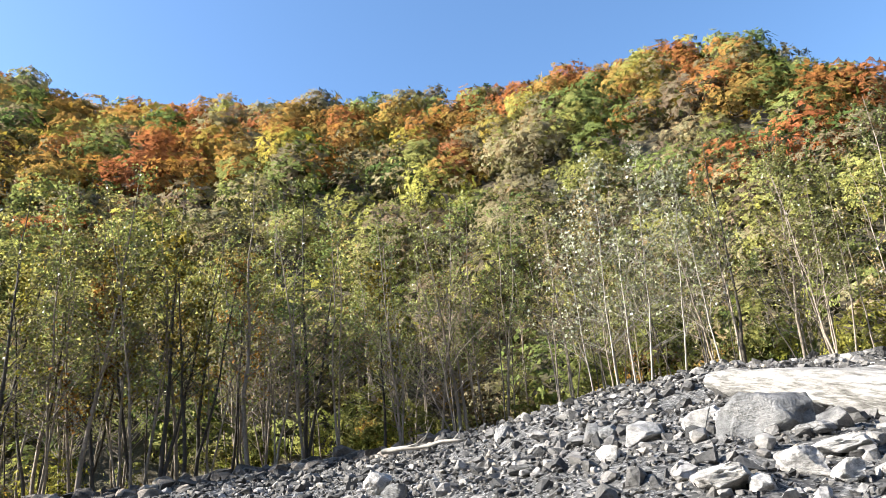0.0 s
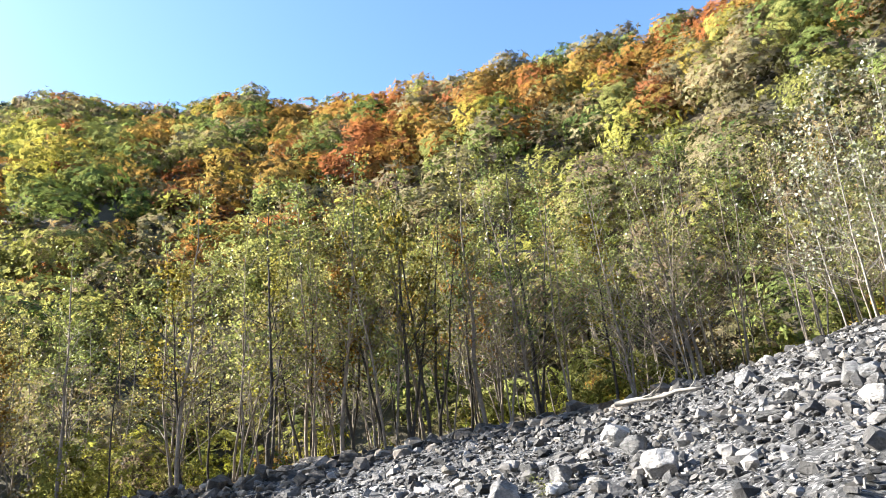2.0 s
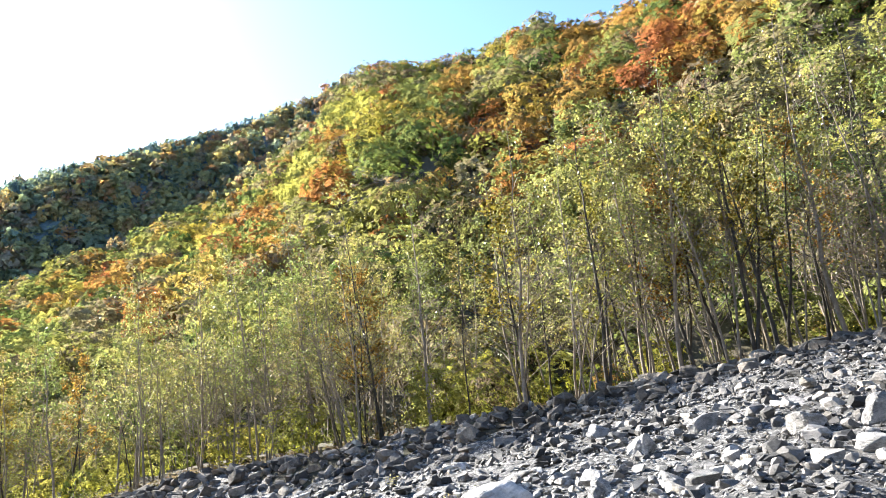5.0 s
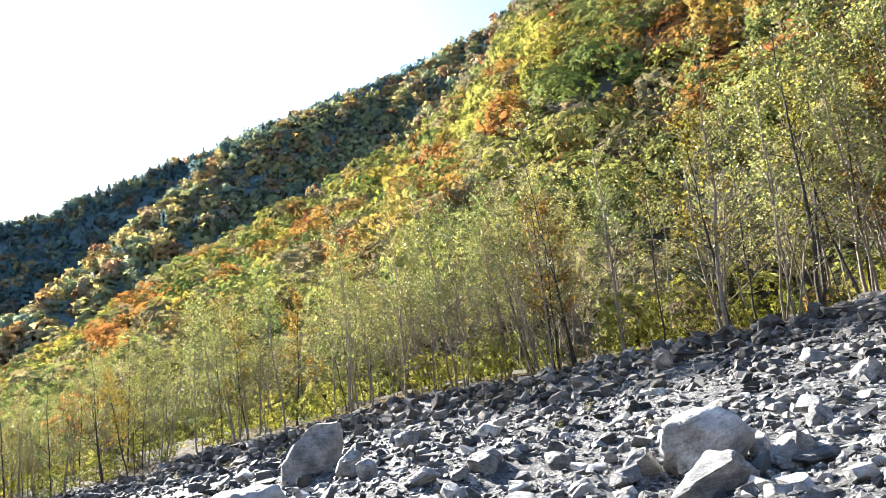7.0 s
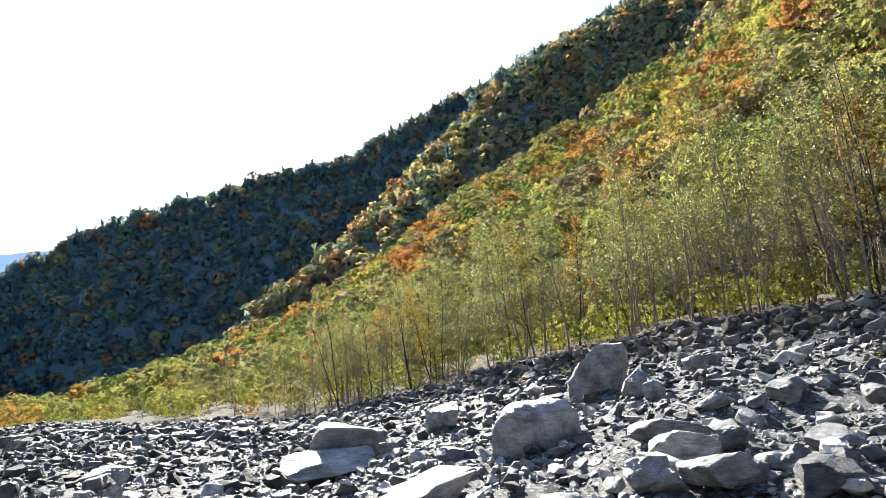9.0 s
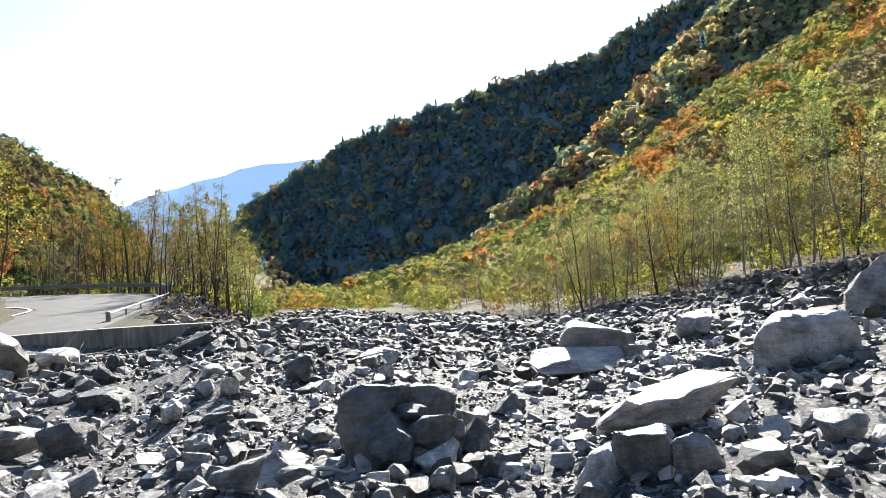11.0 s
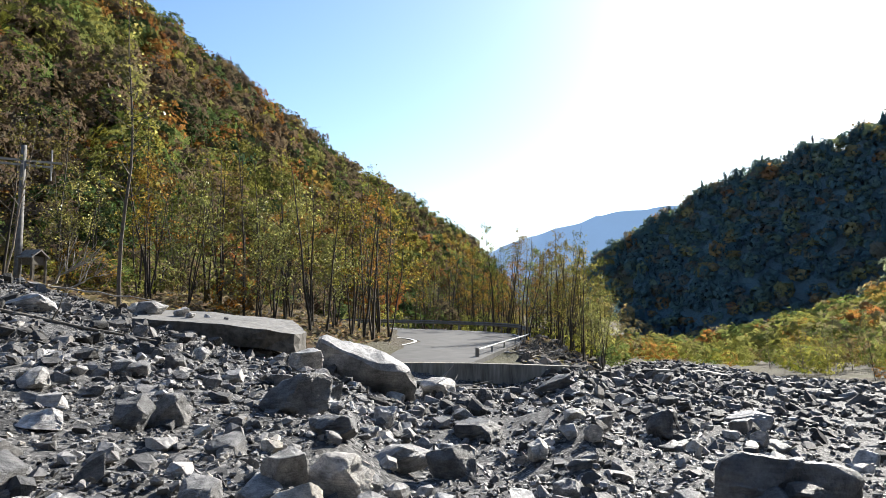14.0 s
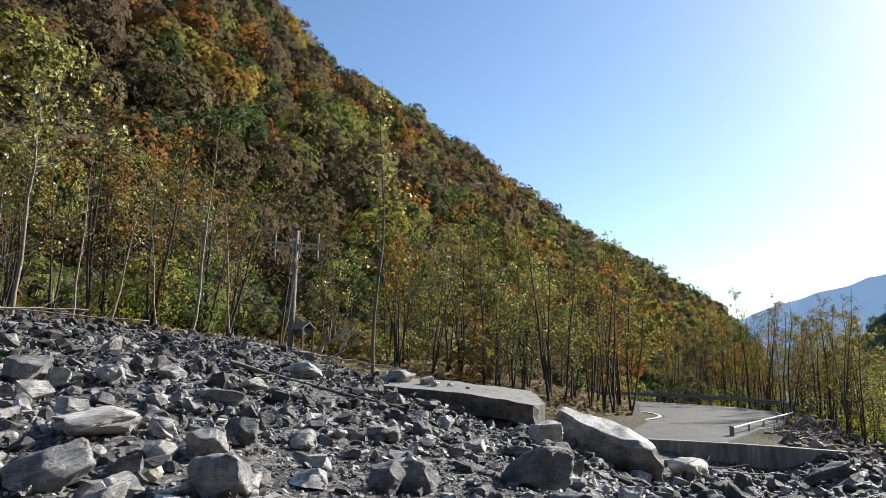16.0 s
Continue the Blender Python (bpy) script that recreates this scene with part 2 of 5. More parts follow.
ROADSIDE_LEAF = leaf_material("roadside_leaves", [(0.0, (0.123, 0.156, 0.0492)), (0.45, (0.197, 0.205, 0.0656)), (0.8, (0.254, 0.205, 0.0738)), (1.0, (0.23, 0.148, 0.0738))], "object", 0.5, 0.45)
GOLD_LEAF = leaf_material("golden_leaves", [(0.0, (0.295, 0.287, 0.0738)), (0.5, (0.394, 0.262, 0.0738)), (1.0, (0.377, 0.172, 0.0656))], "object", 0.5, 0.5)
BARK = bark_material("grey_bark", (0.125, 0.1, 0.072), (0.36, 0.3, 0.235))
PALE_BARK = bark_material("pale_bark", (0.158, 0.141, 0.114), (0.37, 0.339, 0.29))
# whitish base colour stands for the glint on these leaves
GLINT_LEAF = leaf_material("pale_glinting_leaves", [(0.0, (0.334, 0.37, 0.211)), (0.5, (0.458, 0.475, 0.352)), (1.0, (0.546, 0.546, 0.44))], "object", 0.45, 0.45, 0.06)
TALL_BARK = bark_material("brown_grey_bark", (0.05, 0.042, 0.033), (0.19, 0.165, 0.135))
DARK_BARK = bark_material("dark_bark", (0.0264, 0.0211, 0.0158), (0.088, 0.0748, 0.0572))
PALE_WOOD = plain_material("bleached_driftwood", (0.189, 0.172, 0.146), (0.378, 0.353, 0.318), 6.0, 0.85, 0, 0.6)
CONCRETE = plain_material("weathered_concrete", (0.0946, 0.092, 0.086), (0.258, 0.249, 0.232), 7.0, 0.85, 0, 0.8)
# darker concrete for the slab's sides, their shade put into the colour
SHADED_CONCRETE = plain_material("shaded_concrete", (0.043, 0.0396, 0.0344), (0.163, 0.15, 0.133), 6.0, 0.9, 0, 0.9)
ASPHALT = plain_material("worn_asphalt", (0.038, 0.037, 0.036), (0.085, 0.083, 0.08), 1.2, 0.85, 0, 0.4)
PAINT = plain_material("white_road_paint", (0.473, 0.473, 0.456), (0.688, 0.688, 0.671), 9.0, 0.7)
DULL_STEEL = plain_material("dull_weathered_steel", (0.172, 0.159, 0.142), (0.31, 0.292, 0.267), 3.0, 0.7, 0.2)
STEEL = plain_material("galvanised_steel", (0.327, 0.335, 0.344), (0.473, 0.482, 0.49), 7.0, 0.5, 0.6)
# aerial haze on the mountain put in as blue colour and an even glow
FAR_BLUE = plain_material("hazy_glow_mountain", (0.10, 0.16, 0.24), (0.13, 0.20, 0.29), 0.004, 1.0)
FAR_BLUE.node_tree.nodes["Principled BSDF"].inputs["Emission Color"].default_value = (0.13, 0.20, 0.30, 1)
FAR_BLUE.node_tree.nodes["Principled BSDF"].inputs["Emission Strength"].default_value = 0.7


# ---- small tools ----
def mesh_of(name, verts, faces, mat, smooth=False):
    me = bpy.data.meshes.new(name)
    me.from_pydata([tuple(v) for v in verts], [], [tuple(f) for f in faces])
    me.materials.append(mat)
    if smooth:
        me.shade_smooth()
    me.update()
    return me


def big_mesh(name, verts, faces, mats, face_mat=None, tint=None, smooth=False, facing=None):
    """A mesh from arrays: verts (n,3), faces (m,k)."""
    me = bpy.data.meshes.new(name)
    verts, faces = np.asarray(verts, np.float32), np.asarray(faces, np.int32)
    m, k = faces.shape
    me.vertices.add(len(verts))
    me.vertices.foreach_set("co", verts.ravel())
    me.loops.add(m * k)
    me.loops.foreach_set("vertex_index", faces.ravel())
    me.polygons.add(m)
    me.polygons.foreach_set("loop_start", np.arange(0, m * k, k, dtype=np.int32))
    for x in mats:
        me.materials.append(x)
    if face_mat is not None:
        me.polygons.foreach_set("material_index", np.asarray(face_mat, np.int32))
    if tint is not None:
        me.attributes.new("tint", "FLOAT", "FACE").data.foreach_set("value", np.asarray(tint, np.float32))
    if facing is not None:
        me.attributes.new("facing", "FLOAT_VECTOR", "FACE").data.foreach_set("vector", np.asarray(facing, np.float32).ravel())
    me.polygons.foreach_set("use_smooth", np.full(m, smooth))
    me.update(calc_edges=True)
    return me


def part(name, me, parent, label=""):
    ob = new(name, me)
    ob.parent = parent
    return tagged(ob, label)


def bm_mesh(name, bm, mat, smooth=False):
    me = bpy.data.meshes.new(name)
    bm.to_mesh(me)
    bm.free()
    me.materials.append(mat)
    if smooth:
        me.shade_smooth()
    return me


def tube(points, radii, sides=6):
    """Verts and quads of a tube through points, as arrays."""
    pts = [Vector(p) for p in points]
    vs, fs = [], []
    for i, (p, r) in enumerate(zip(pts, radii)):
        way = (pts[min(i + 1, len(pts) - 1)] - pts[max(i - 1, 0)]).normalized()
        a = way.orthogonal().normalized() if abs(way.z) < 0.9 else (Vector((1, 0, 0)) - way * way.x).normalized()
        b = way.cross(a)
        for k in range(sides):
            w = 2 * math.pi * k / sides
            vs.append(p + (a * math.cos(w) + b * math.sin(w)) * r)
    for i in range(len(pts) - 1):
        for k in range(sides):
            fs.append((i * sides + k, i * sides + (k + 1) % sides, (i + 1) * sides + (k + 1) % sides, (i + 1) * sides + k))
    return vs, fs


def box(sx, sy, sz, bevel=0.0):
    bm = bmesh.new()
    bmesh.ops.create_cube(bm, size=1.0)
    bmesh.ops.scale(bm, vec=(sx, sy, sz), verts=bm.verts)
    if bevel:
        bmesh.ops.bevel(bm, geom=list(bm.edges), offset=bevel, segments=1, affect="EDGES")
    return bm


def lattice(x, y, seed):
    h = np.sin(x * 127.1 + y * 311.7 + seed * 74.7) * 43758.5453
    return h - np.floor(h)


def vnoise(x, y, seed=0):
    """Smooth value noise, -1 to 1."""
    xi, yi = np.floor(x), np.floor(y)
    u, v = x - xi, y - yi
    u, v = u * u * (3 - 2 * u), v * v * (3 - 2 * v)
    a, b = lattice(xi, yi, seed), lattice(xi + 1, yi, seed)
    c, d = lattice(xi, yi + 1, seed), lattice(xi + 1, yi + 1, seed)
    return 2 * (a * (1 - u) * (1 - v) + b * u * (1 - v) + c * (1 - u) * v + d * u * v) - 1


def fbm(x, y, seed=0, octaves=4):
    return sum(vnoise(x * 2 ** i, y * 2 ** i, seed + i) / 2 ** i for i in range(octaves))


# ---- the ground: debris fan, wooded banks, hills; heights from the eye ----
# bearing: crest of the debris, its height, ground behind it, foot of the hill, its height
BANK_AHEAD = np.array([
    (-110, 25, 2.0, 2.0, 60, 5.0), (-60, 22, 3.4, 3.6, 50, 6.0), (-32, 21, 3.25, 3.5, 45, 6.0), (-21, 21.8, 3.8, 3.9, 45, 6.0), (-11, 23.8, 3.75, 3.8, 45, 5.7), (-4, 25, 3.3, 3.4, 45, 5.4),
    (4, 26, 2.7, 2.8, 46, 5.0), (16, 27, 2.4, 2.5, 46, 4.4), (30, 27, 1.7, 1.75, 47, 3.2), (45, 28, 0.9, 0.9, 52, 2.0), (57, 31, 0.15, 0.2, 60, 1.2), (65, 36, -0.3, -0.2, 68, 0.6), (78, 47, -2.4, -2.2, 80, -1.5),
    (88, 58, -4.7, -4.6, 95, -4.6), (97, 72, -7.2, -7.2, 128, -8.5), (107, 100, -9.5, -9.6, 180, -13)])
BANK_BEHIND = np.array([
    (115, 150, -12.0, -12.2, 260, -19), (119, 60, -5.6, -5.6, 300, -21),
    (121.5, 26, -2.45, -2.6, 120, -9), (123.5, 26.2, -2.75, -2.6, 70, -4.5), (127, 27, -3.3, -2.55, 60, -2.9), (135, 26, -3.1, -2.55, 66, -2.5), (140, 19, -2.0, -2.0, 66, -1.8), (150, 20.5, -1.25, -1.1, 60, 0.3),
    (157, 24, -0.4, -0.3, 56, 1.0), (165, 25, 0.55, 0.5, 54, 1.6), (172, 26, 1.0, 1.0, 52, 2.2), (185, 26, 1.3, 1.3, 50, 3.0), (210, 25, 2.0, 2.0, 55, 5.0)])
BANK = np.vstack([BANK_AHEAD, BANK_BEHIND])
# bearing: foot, ridge, elevation of the treetops on the ridge
HILL_NEAR = np.array([
    (-110, 60, 200, 25), (-60, 50, 180, 24), (-37, 45, 170, 27), (-28, 45, 170, 32.7), (-19, 45, 175, 34.8), (0, 45, 180, 35), (15, 46, 185, 33.4), (25, 47, 200, 33),
    (30, 48, 230, 32.3), (36, 50, 250, 32.7), (44, 52, 270, 30.6), (51, 56, 280, 30.3), (55, 59, 280, 27), (60, 63, 290, 22.6), (67, 70, 300, 18.3), (73, 76, 310, 16),
    (82, 87, 320, 11.3), (88, 97, 330, 7.4), (93, 112, 340, 4.4), (97.5, 132, 350, 1.8), (107, 182, 360, -1.0), (116, 262, 380, -3.8), (117, 262, 380, -20)])
HILL_BEYOND = np.array([
    (44, 340, 900, 20), (46, 340, 900, 28.6), (52.7, 340, 900, 29.6), (55.4, 340, 900, 28.2), (60.7, 345, 900, 26.2), (68.8, 380, 910, 23.8), (77, 520, 930, 20.8), (82, 600, 940, 19),
    (86.5, 660, 950, 17), (91, 690, 960, 14.6), (98.5, 720, 990, 13.0), (106.4, 750, 1020, 10.5), (112, 780, 1050, 8.5), (113.2, 790, 1060, 7.2), (116.2, 810, 1080, 5.7), (119, 830, 1090, 3.9),
    (120.4, 840, 1100, 2.5), (124, 860, 1100, -6)])
HILL_SPUR = np.array([(58, 345, 890, 26), (68, 360, 880, 23.4), (76, 385, 840, 20.6), (80, 400, 790, 17.8), (86, 410, 700, 13.2), (91, 425, 640, 9.4), (96, 440, 580, 5.2), (101, 450, 540, 1.0), (103, 450, 540, -12)])
HILL_ROAD = np.array([
    (126, 170, 330, -4), (127.5, 160, 330, 2.5), (130, 140, 330, 4.8), (134, 120, 320, 7.7), (140.9, 95, 300, 11.9), (146.5, 80, 280, 15.7), (151, 72, 265, 18.6), (155, 66, 255, 20.9),
    (160.7, 62, 245, 23.6), (163.5, 60, 240, 25.9), (167, 58, 230, 28), (175, 55, 220, 32), (185, 52, 210, 36), (200, 50, 200, 36), (250, 60, 200, 25)])
CROWN = 7.0


def along(table, column, az):
    lo = table[0, 0]
    a = lo + np.mod(az - lo, 360)
    return np.interp(a, table[:, 0], table[:, column])


def debris(az, r):
    """The ground without its hills, from the eye."""
    a = -110 + np.mod(az + 110, 360)
    r1, z1, zb, r2, z2 = (np.interp(a, np.append(BANK[:, 0], 250), np.append(BANK[:, k], BANK[0, k])) for k in range(1, 6))
    p = np.interp(a, [-110, 0, 20, 45, 75, 95, 130, 160, 185, 250], [1.1, 1.1, 1.2, 1.6, 1.3, 1.0, 1.15, 1.5, 1.3, 1.1])
    near = -1.6 + (z1 + 1.6) * np.clip(r / r1, 0, 1) ** p
    scarp = np.interp(a, [22, 36, 50, 84, 94, 102], [0, 0.5, 1.05, 1.05, 0.6, 0])
    near = near - scarp * np.clip((r / r1 - 0.55) / 0.3, 0, 1) * np.clip((1 - r / r1) / 0.075, 0, 1)
    u = np.clip((r - r1) / 0.9, 0, 1)
    z = near + (zb - z1) * u
    v = np.clip((r - r1 - 0.9) / (r2 - r1 - 0.9), 0, 1)
    z = z + (z2 - zb) * v
    fall = -0.073 * np.clip(np.cos(np.radians(a - 115)), 0, 1)
    return z + np.maximum(r - r2, 0) * fall


def raised(table, az, r):
    lo, hi = table[0, 0], table[-1, 0]
    a = lo + np.mod(az - lo, 360)
    rf, rr, el = (np.interp(a, table[:, 0], table[:, k]) for k in (1, 2, 3))
    zf = debris(az, rf)
    zr = rr * np.tan(np.radians(el + np.where(rr > 500, 0.45, 0))) - CROWN
    u = (r - rf) / (rr - rf)
    z = zf + (zr - zf) * np.clip(u, 0, 1) ** 0.95 - np.maximum(r - rr, 0) * 0.6
    z = np.where(u < 0, zf + u * 40, z)
    return np.where(a <= hi, z, -400.0)


def ground_z(x, y):
    """Height of the ground in the world."""
    x, y = np.asarray(x, float), np.asarray(y, float)
    az, r = np.degrees(np.arctan2(-x, y)), np.hypot(x, y)
    base = debris(az, r)
    a = np.mod(az, 360)
    berm = np.interp(a, [117.5, 119.8, 122.3, 124.6, 125.3, 126.3, 127.2], [-9, -3.86, -3.07, -2.2, -2.5, -2.7, -9]) - np.clip(42 - r, 0, 60) * 0.11 - np.clip(r - 44, 0, 200) * 0.06
    base = np.where((a > 117.5) & (a < 127.2) & (r > 28), np.maximum(base, berm), base)
    stony = np.clip((30 - r) / 10, 0, 1) * np.clip((r - 1.5) / 2, 0, 1)
    base = base + stony * (0.16 * fbm(x * 0.55, y * 0.55, 3) + 0.05 * fbm(x * 2.3, y * 2.3, 9, 3))
    base = base + (1 - np.clip((30 - r) / 10, 0, 1)) * 0.35 * fbm(x * 0.12, y * 0.12, 5) * np.clip((r - 20) / 60, 0, 1)
    up = np.maximum.reduce([raised(table, az, r) for table in (HILL_NEAR, HILL_BEYOND, HILL_SPUR, HILL_ROAD)])
    lift = np.clip((up - base) / 40, 0, 1)
    gully = np.abs(vnoise(np.radians(az) * 7 + r * 0.003, r * 0.0035, 21))
    calm = np.where(r > 400, np.clip((along(HILL_BEYOND, 2, az) - r) / 130, 0, 1), 1.0)
    up = up + lift * (2.5 * fbm(x * 0.018, y * 0.018, 12) - np.where(r > 400, 30, 5) * (0.35 - gully) * lift * calm)
    return np.maximum(base, up) + EYE


def ground():
    rings = np.concatenate(([0.0], np.geomspace(0.6, 4200, 190)))
    az = np.arange(0, 360, 1.0)
    n = len(az)
    A, R = np.meshgrid(np.radians(az), rings)
    X, Y = -np.sin(A) * R, np.cos(A) * R
    Z = ground_z(X, Y)
    v = np.stack([X, Y, Z], -1).reshape(-1, 3)
    i, j = np.meshgrid(np.arange(len(rings) - 1), np.arange(n), indexing="ij")
    j2 = (j + 1) % n
    f = np.stack([i * n + j, (i + 1) * n + j, (i + 1) * n + j2, i * n + j2], -1).reshape(-1, 4)
    mid = v[f].mean(1)
    a, r = np.degrees(np.arctan2(-mid[:, 0], mid[:, 1])), np.hypot(mid[:, 0], mid[:, 1])
    aa = -110 + np.mod(a + 110, 360)
    r1 = np.interp(aa, BANK[:, 0], BANK[:, 1])
    wood = (r > r1 + np.where((aa > 90) & (aa < 119.5), 0.5, np.where((aa > 36) & (aa < 96), -1.2, 1.2)) + 1.2 * fbm(mid[:, 0] * 0.5, mid[:, 1] * 0.5, 31, 2)).astype(int)
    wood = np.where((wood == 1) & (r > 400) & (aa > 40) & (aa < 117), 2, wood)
    me = big_mesh("ground", v, f, [GRAVEL, LITTER, HAZY_FLOOR], wood, smooth=True)
    return tagged(new("ground", me), "grey gravel debris fan running into wooded banks and hills", "ground", kind="structure")


ground()


def far_mountain():
    az = np.linspace(102, 136, 60)
    el = np.interp(az, [102, 113, 118.5, 122.2, 125.9, 128.6, 136], [8.6, 7.7, 7.2, 6.2, 5.1, 4.0, 3.0]) + 0.12 * fbm(az * 0.7, az * 0, 4)
    vs = []
    for dist, k in ((3300, 1.0), (2900, 0.45), (2500, -0.9)):
        for a, e in zip(az, el):
            p = bearing(a, dist)
            vs.append((p.x, p.y, dist * math.tan(radians(e)) * k - (180 if k < 0 else 0)))
    n = len(az)
    fs = [(r * n + c, (r + 1) * n + c, (r + 1) * n + c + 1, r * n + c + 1) for r in range(2) for c in range(n - 1)]
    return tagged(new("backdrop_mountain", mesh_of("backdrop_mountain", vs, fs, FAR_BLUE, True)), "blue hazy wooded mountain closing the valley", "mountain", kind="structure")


far_mountain()


# ---- foliage ----
rng = np.random.default_rng(7)


def crown_template(n, lobes, seed, leaf, conifer=False):
    """Leaf sprays of a crown of height 1 and width 1 that stands on 0: (n, 3, 3)."""
    g = np.random.default_rng(seed)
    if conifer:
        h = g.random(n) ** 0.8
        w = g.random(n) * 2 * np.pi
        tier = 0.75 + 0.25 * np.cos(h * 40)
        rad = (1 - h) ** 0.8 * 0.42 * tier * np.sqrt(0.3 + 0.7 * g.random(n))
        c = np.stack([np.cos(w) * rad, np.sin(w) * rad, 0.08 + 0.92 * h], 1)
        out = np.stack([np.cos(w), np.sin(w), np.full(n, 0.35)], 1)
    else:
        # a dome of lumps, drawn in towards its foot
        lump = g.normal(0, 1, (lobes, 3))
        lump[:, 2] = np.abs(lump[:, 2]) + 0.15
        lump /= np.linalg.norm(lump, axis=1)[:, None]
        swell, tight = g.uniform(0.75, 1.05, lobes), g.uniform(9, 20, lobes)
        d = g.normal(0, 1, (n, 3))
        d[:, 2] = d[:, 2] * 0.9 + 0.45
        d /= np.linalg.norm(d, axis=1)[:, None]
        near = d @ lump.T
        reach = 0.62 + 0.4 * np.max(swell * np.exp(-tight * (1 - near)), axis=1) - 0.12 * g.random(n) ** 2
        c = d * (reach * 0.52)[:, None] * np.array([1, 1, 1.05])
        c[:, 2] = 0.36 + c[:, 2] * np.where(c[:, 2] < 0, 0.55, 1.0)
        out = d + 0.6 * lump[np.argmax(near, axis=1)] * np.max(near, axis=1)[:, None]
        out /= np.linalg.norm(out, axis=1)[:, None]
    nrm = out + g.normal(0, 0.4, (n, 3))
    nrm /= np.linalg.norm(nrm, axis=1)[:, None]
    t = np.cross(nrm, g.normal(0, 1, (n, 3)))
    t /= np.linalg.norm(t, axis=1)[:, None]
    b = np.cross(nrm, t)
    s = leaf * g.uniform(0.6, 1.35, n)[:, None]
    soft = out * 0.8 + np.array([0, 0, 0.4]) + g.normal(0, 0.13, (n, 3))
    soft /= np.linalg.norm(soft, axis=1)[:, None]
    return np.stack([c - t * s * 0.62 - b * s * 0.3, c + t * s * 0.62 - b * s * 0.3, c + b * s * 0.7], 1), soft


def woods(name, places, sizes, tints, templates, which, label, category="woodland", leaf=None):
    """One sheet of woodland: each place carries a crown from the templates."""
    vs, ts, ns = [], [], []
    turn = rng.random(len(places)) * 2 * np.pi
    for k, (tm, soft) in enumerate(templates):
        sel = np.nonzero(which == k)[0]
        if not len(sel):
            continue
        c, s = np.cos(turn[sel])[:, None, None], np.sin(turn[sel])[:, None, None]
        w, h = sizes[sel, 0][:, None, None], sizes[sel, 1][:, None, None]
        x, y, z = tm[None, :, :, 0], tm[None, :, :, 1], tm[None, :, :, 2]
        q = np.stack([(x * c - y * s) * w, (x * s + y * c) * w, z * h], -1) + places[sel][:, None, None, :]
        vs.append(q.reshape(-1, 3))
        ts.append(np.repeat(tints[sel], len(tm)))
        c2, s2 = c[:, :, 0], s[:, :, 0]
        ns.append(np.stack([soft[None, :, 0] * c2 - soft[None, :, 1] * s2, soft[None, :, 0] * s2 + soft[None, :, 1] * c2, np.broadcast_to(soft[None, :, 2], (len(sel), len(tm)))], -1).reshape(-1, 3))
    v = np.concatenate(vs)
    me = big_mesh(name, v, np.arange(len(v)).reshape(-1, 3), [leaf or HILL_LEAF], tint=np.concatenate(ts), facing=np.concatenate(ns))
    return tagged(new(name, me), label, category, kind="stuff")


def scatter(az0, az1, r0, r1, per, seed):
    """Places in a sector, one tree to per square metres, on the ground."""
    g = np.random.default_rng(seed)
    area = radians(az1 - az0) / 2 * (r1 ** 2 - r0 ** 2)
    n = int(area / per)
    i = np.arange(n) + g.uniform(0, 50)
    u, v = np.mod(i * 0.7548776662, 1), np.mod(i * 0.5698402910, 1)
    jit = 0.55 / math.sqrt(max(n, 1))
    u, v = np.mod(u + g.normal(0, jit, n), 1), np.mod(v + g.normal(0, jit, n), 1)
    az, r = np.radians(az0 + (az1 - az0) * u), np.sqrt(r0 ** 2 + (r1 ** 2 - r0 ** 2) * v)
    x, y = -np.sin(az) * r, np.cos(az) * r
    return np.degrees(az), r, np.stack([x, y, ground_z(x, y)], 1), g


BROAD = [crown_template(500, 14, 40 + k, 0.056) for k in range(4)] + [crown_template(300, 13, 45 + k, 0.077) for k in range(4)] + [crown_template(165, 12, 50 + k, 0.11) for k in range(4)]
SHRUB = [crown_template(52, 7, 90 + k, 0.15) for k in range(4)]
FARCROWN = [crown_template(92, 9, 60 + k, 0.175) for k in range(4)] + [crown_template(64, 1, 70, 0.19, True)]


def palette(g, n, bands):
    """Tints drawn from bands of (share, middle, spread)."""
    share = np.array([b[0] for b in bands])
    k = g.choice(len(bands), n, p=share / share.sum())
    return np.clip(np.array([b[1] for b in bands])[k] + g.normal(0, 1, n) * np.array([b[2] for b in bands])[k], 0, 1)


# stands of one colour on the hills, fitted to the camera's view: bearing, height angle, reach, hue
STANDS_AHEAD = [
    (-3.1, 28.8, 2.8, 0.84), (-23.9, 30.9, 3.2, 0.79), (-34.2, 25.9, 3.0, 0.78), (-7.5, 33.7, 2.3, 0.82), (-17.9, 34.8, 2.3, 0.81), (-20.2, 25.8, 3.7, 0.19),
    (-29.9, 28.0, 2.8, 0.19), (-12.2, 29.9, 1.8, 0.33), (13.4, 27.0, 1.8, 0.82), (-4.4, 34.6, 2.1, 0.55), (8.2, 33.7, 1.8, 0.48), (21.9, 32.7, 2.3, 0.78),
    (11.9, 32.3, 2.5, 0.67), (-19.6, 33.4, 1.8, 0.38), (30.0, 31.4, 2.8, 0.72), (23.5, 28.5, 2.8, 0.82), (28.6, 26.9, 1.8, 0.20), (34.2, 22.0, 2.8, 0.77)]
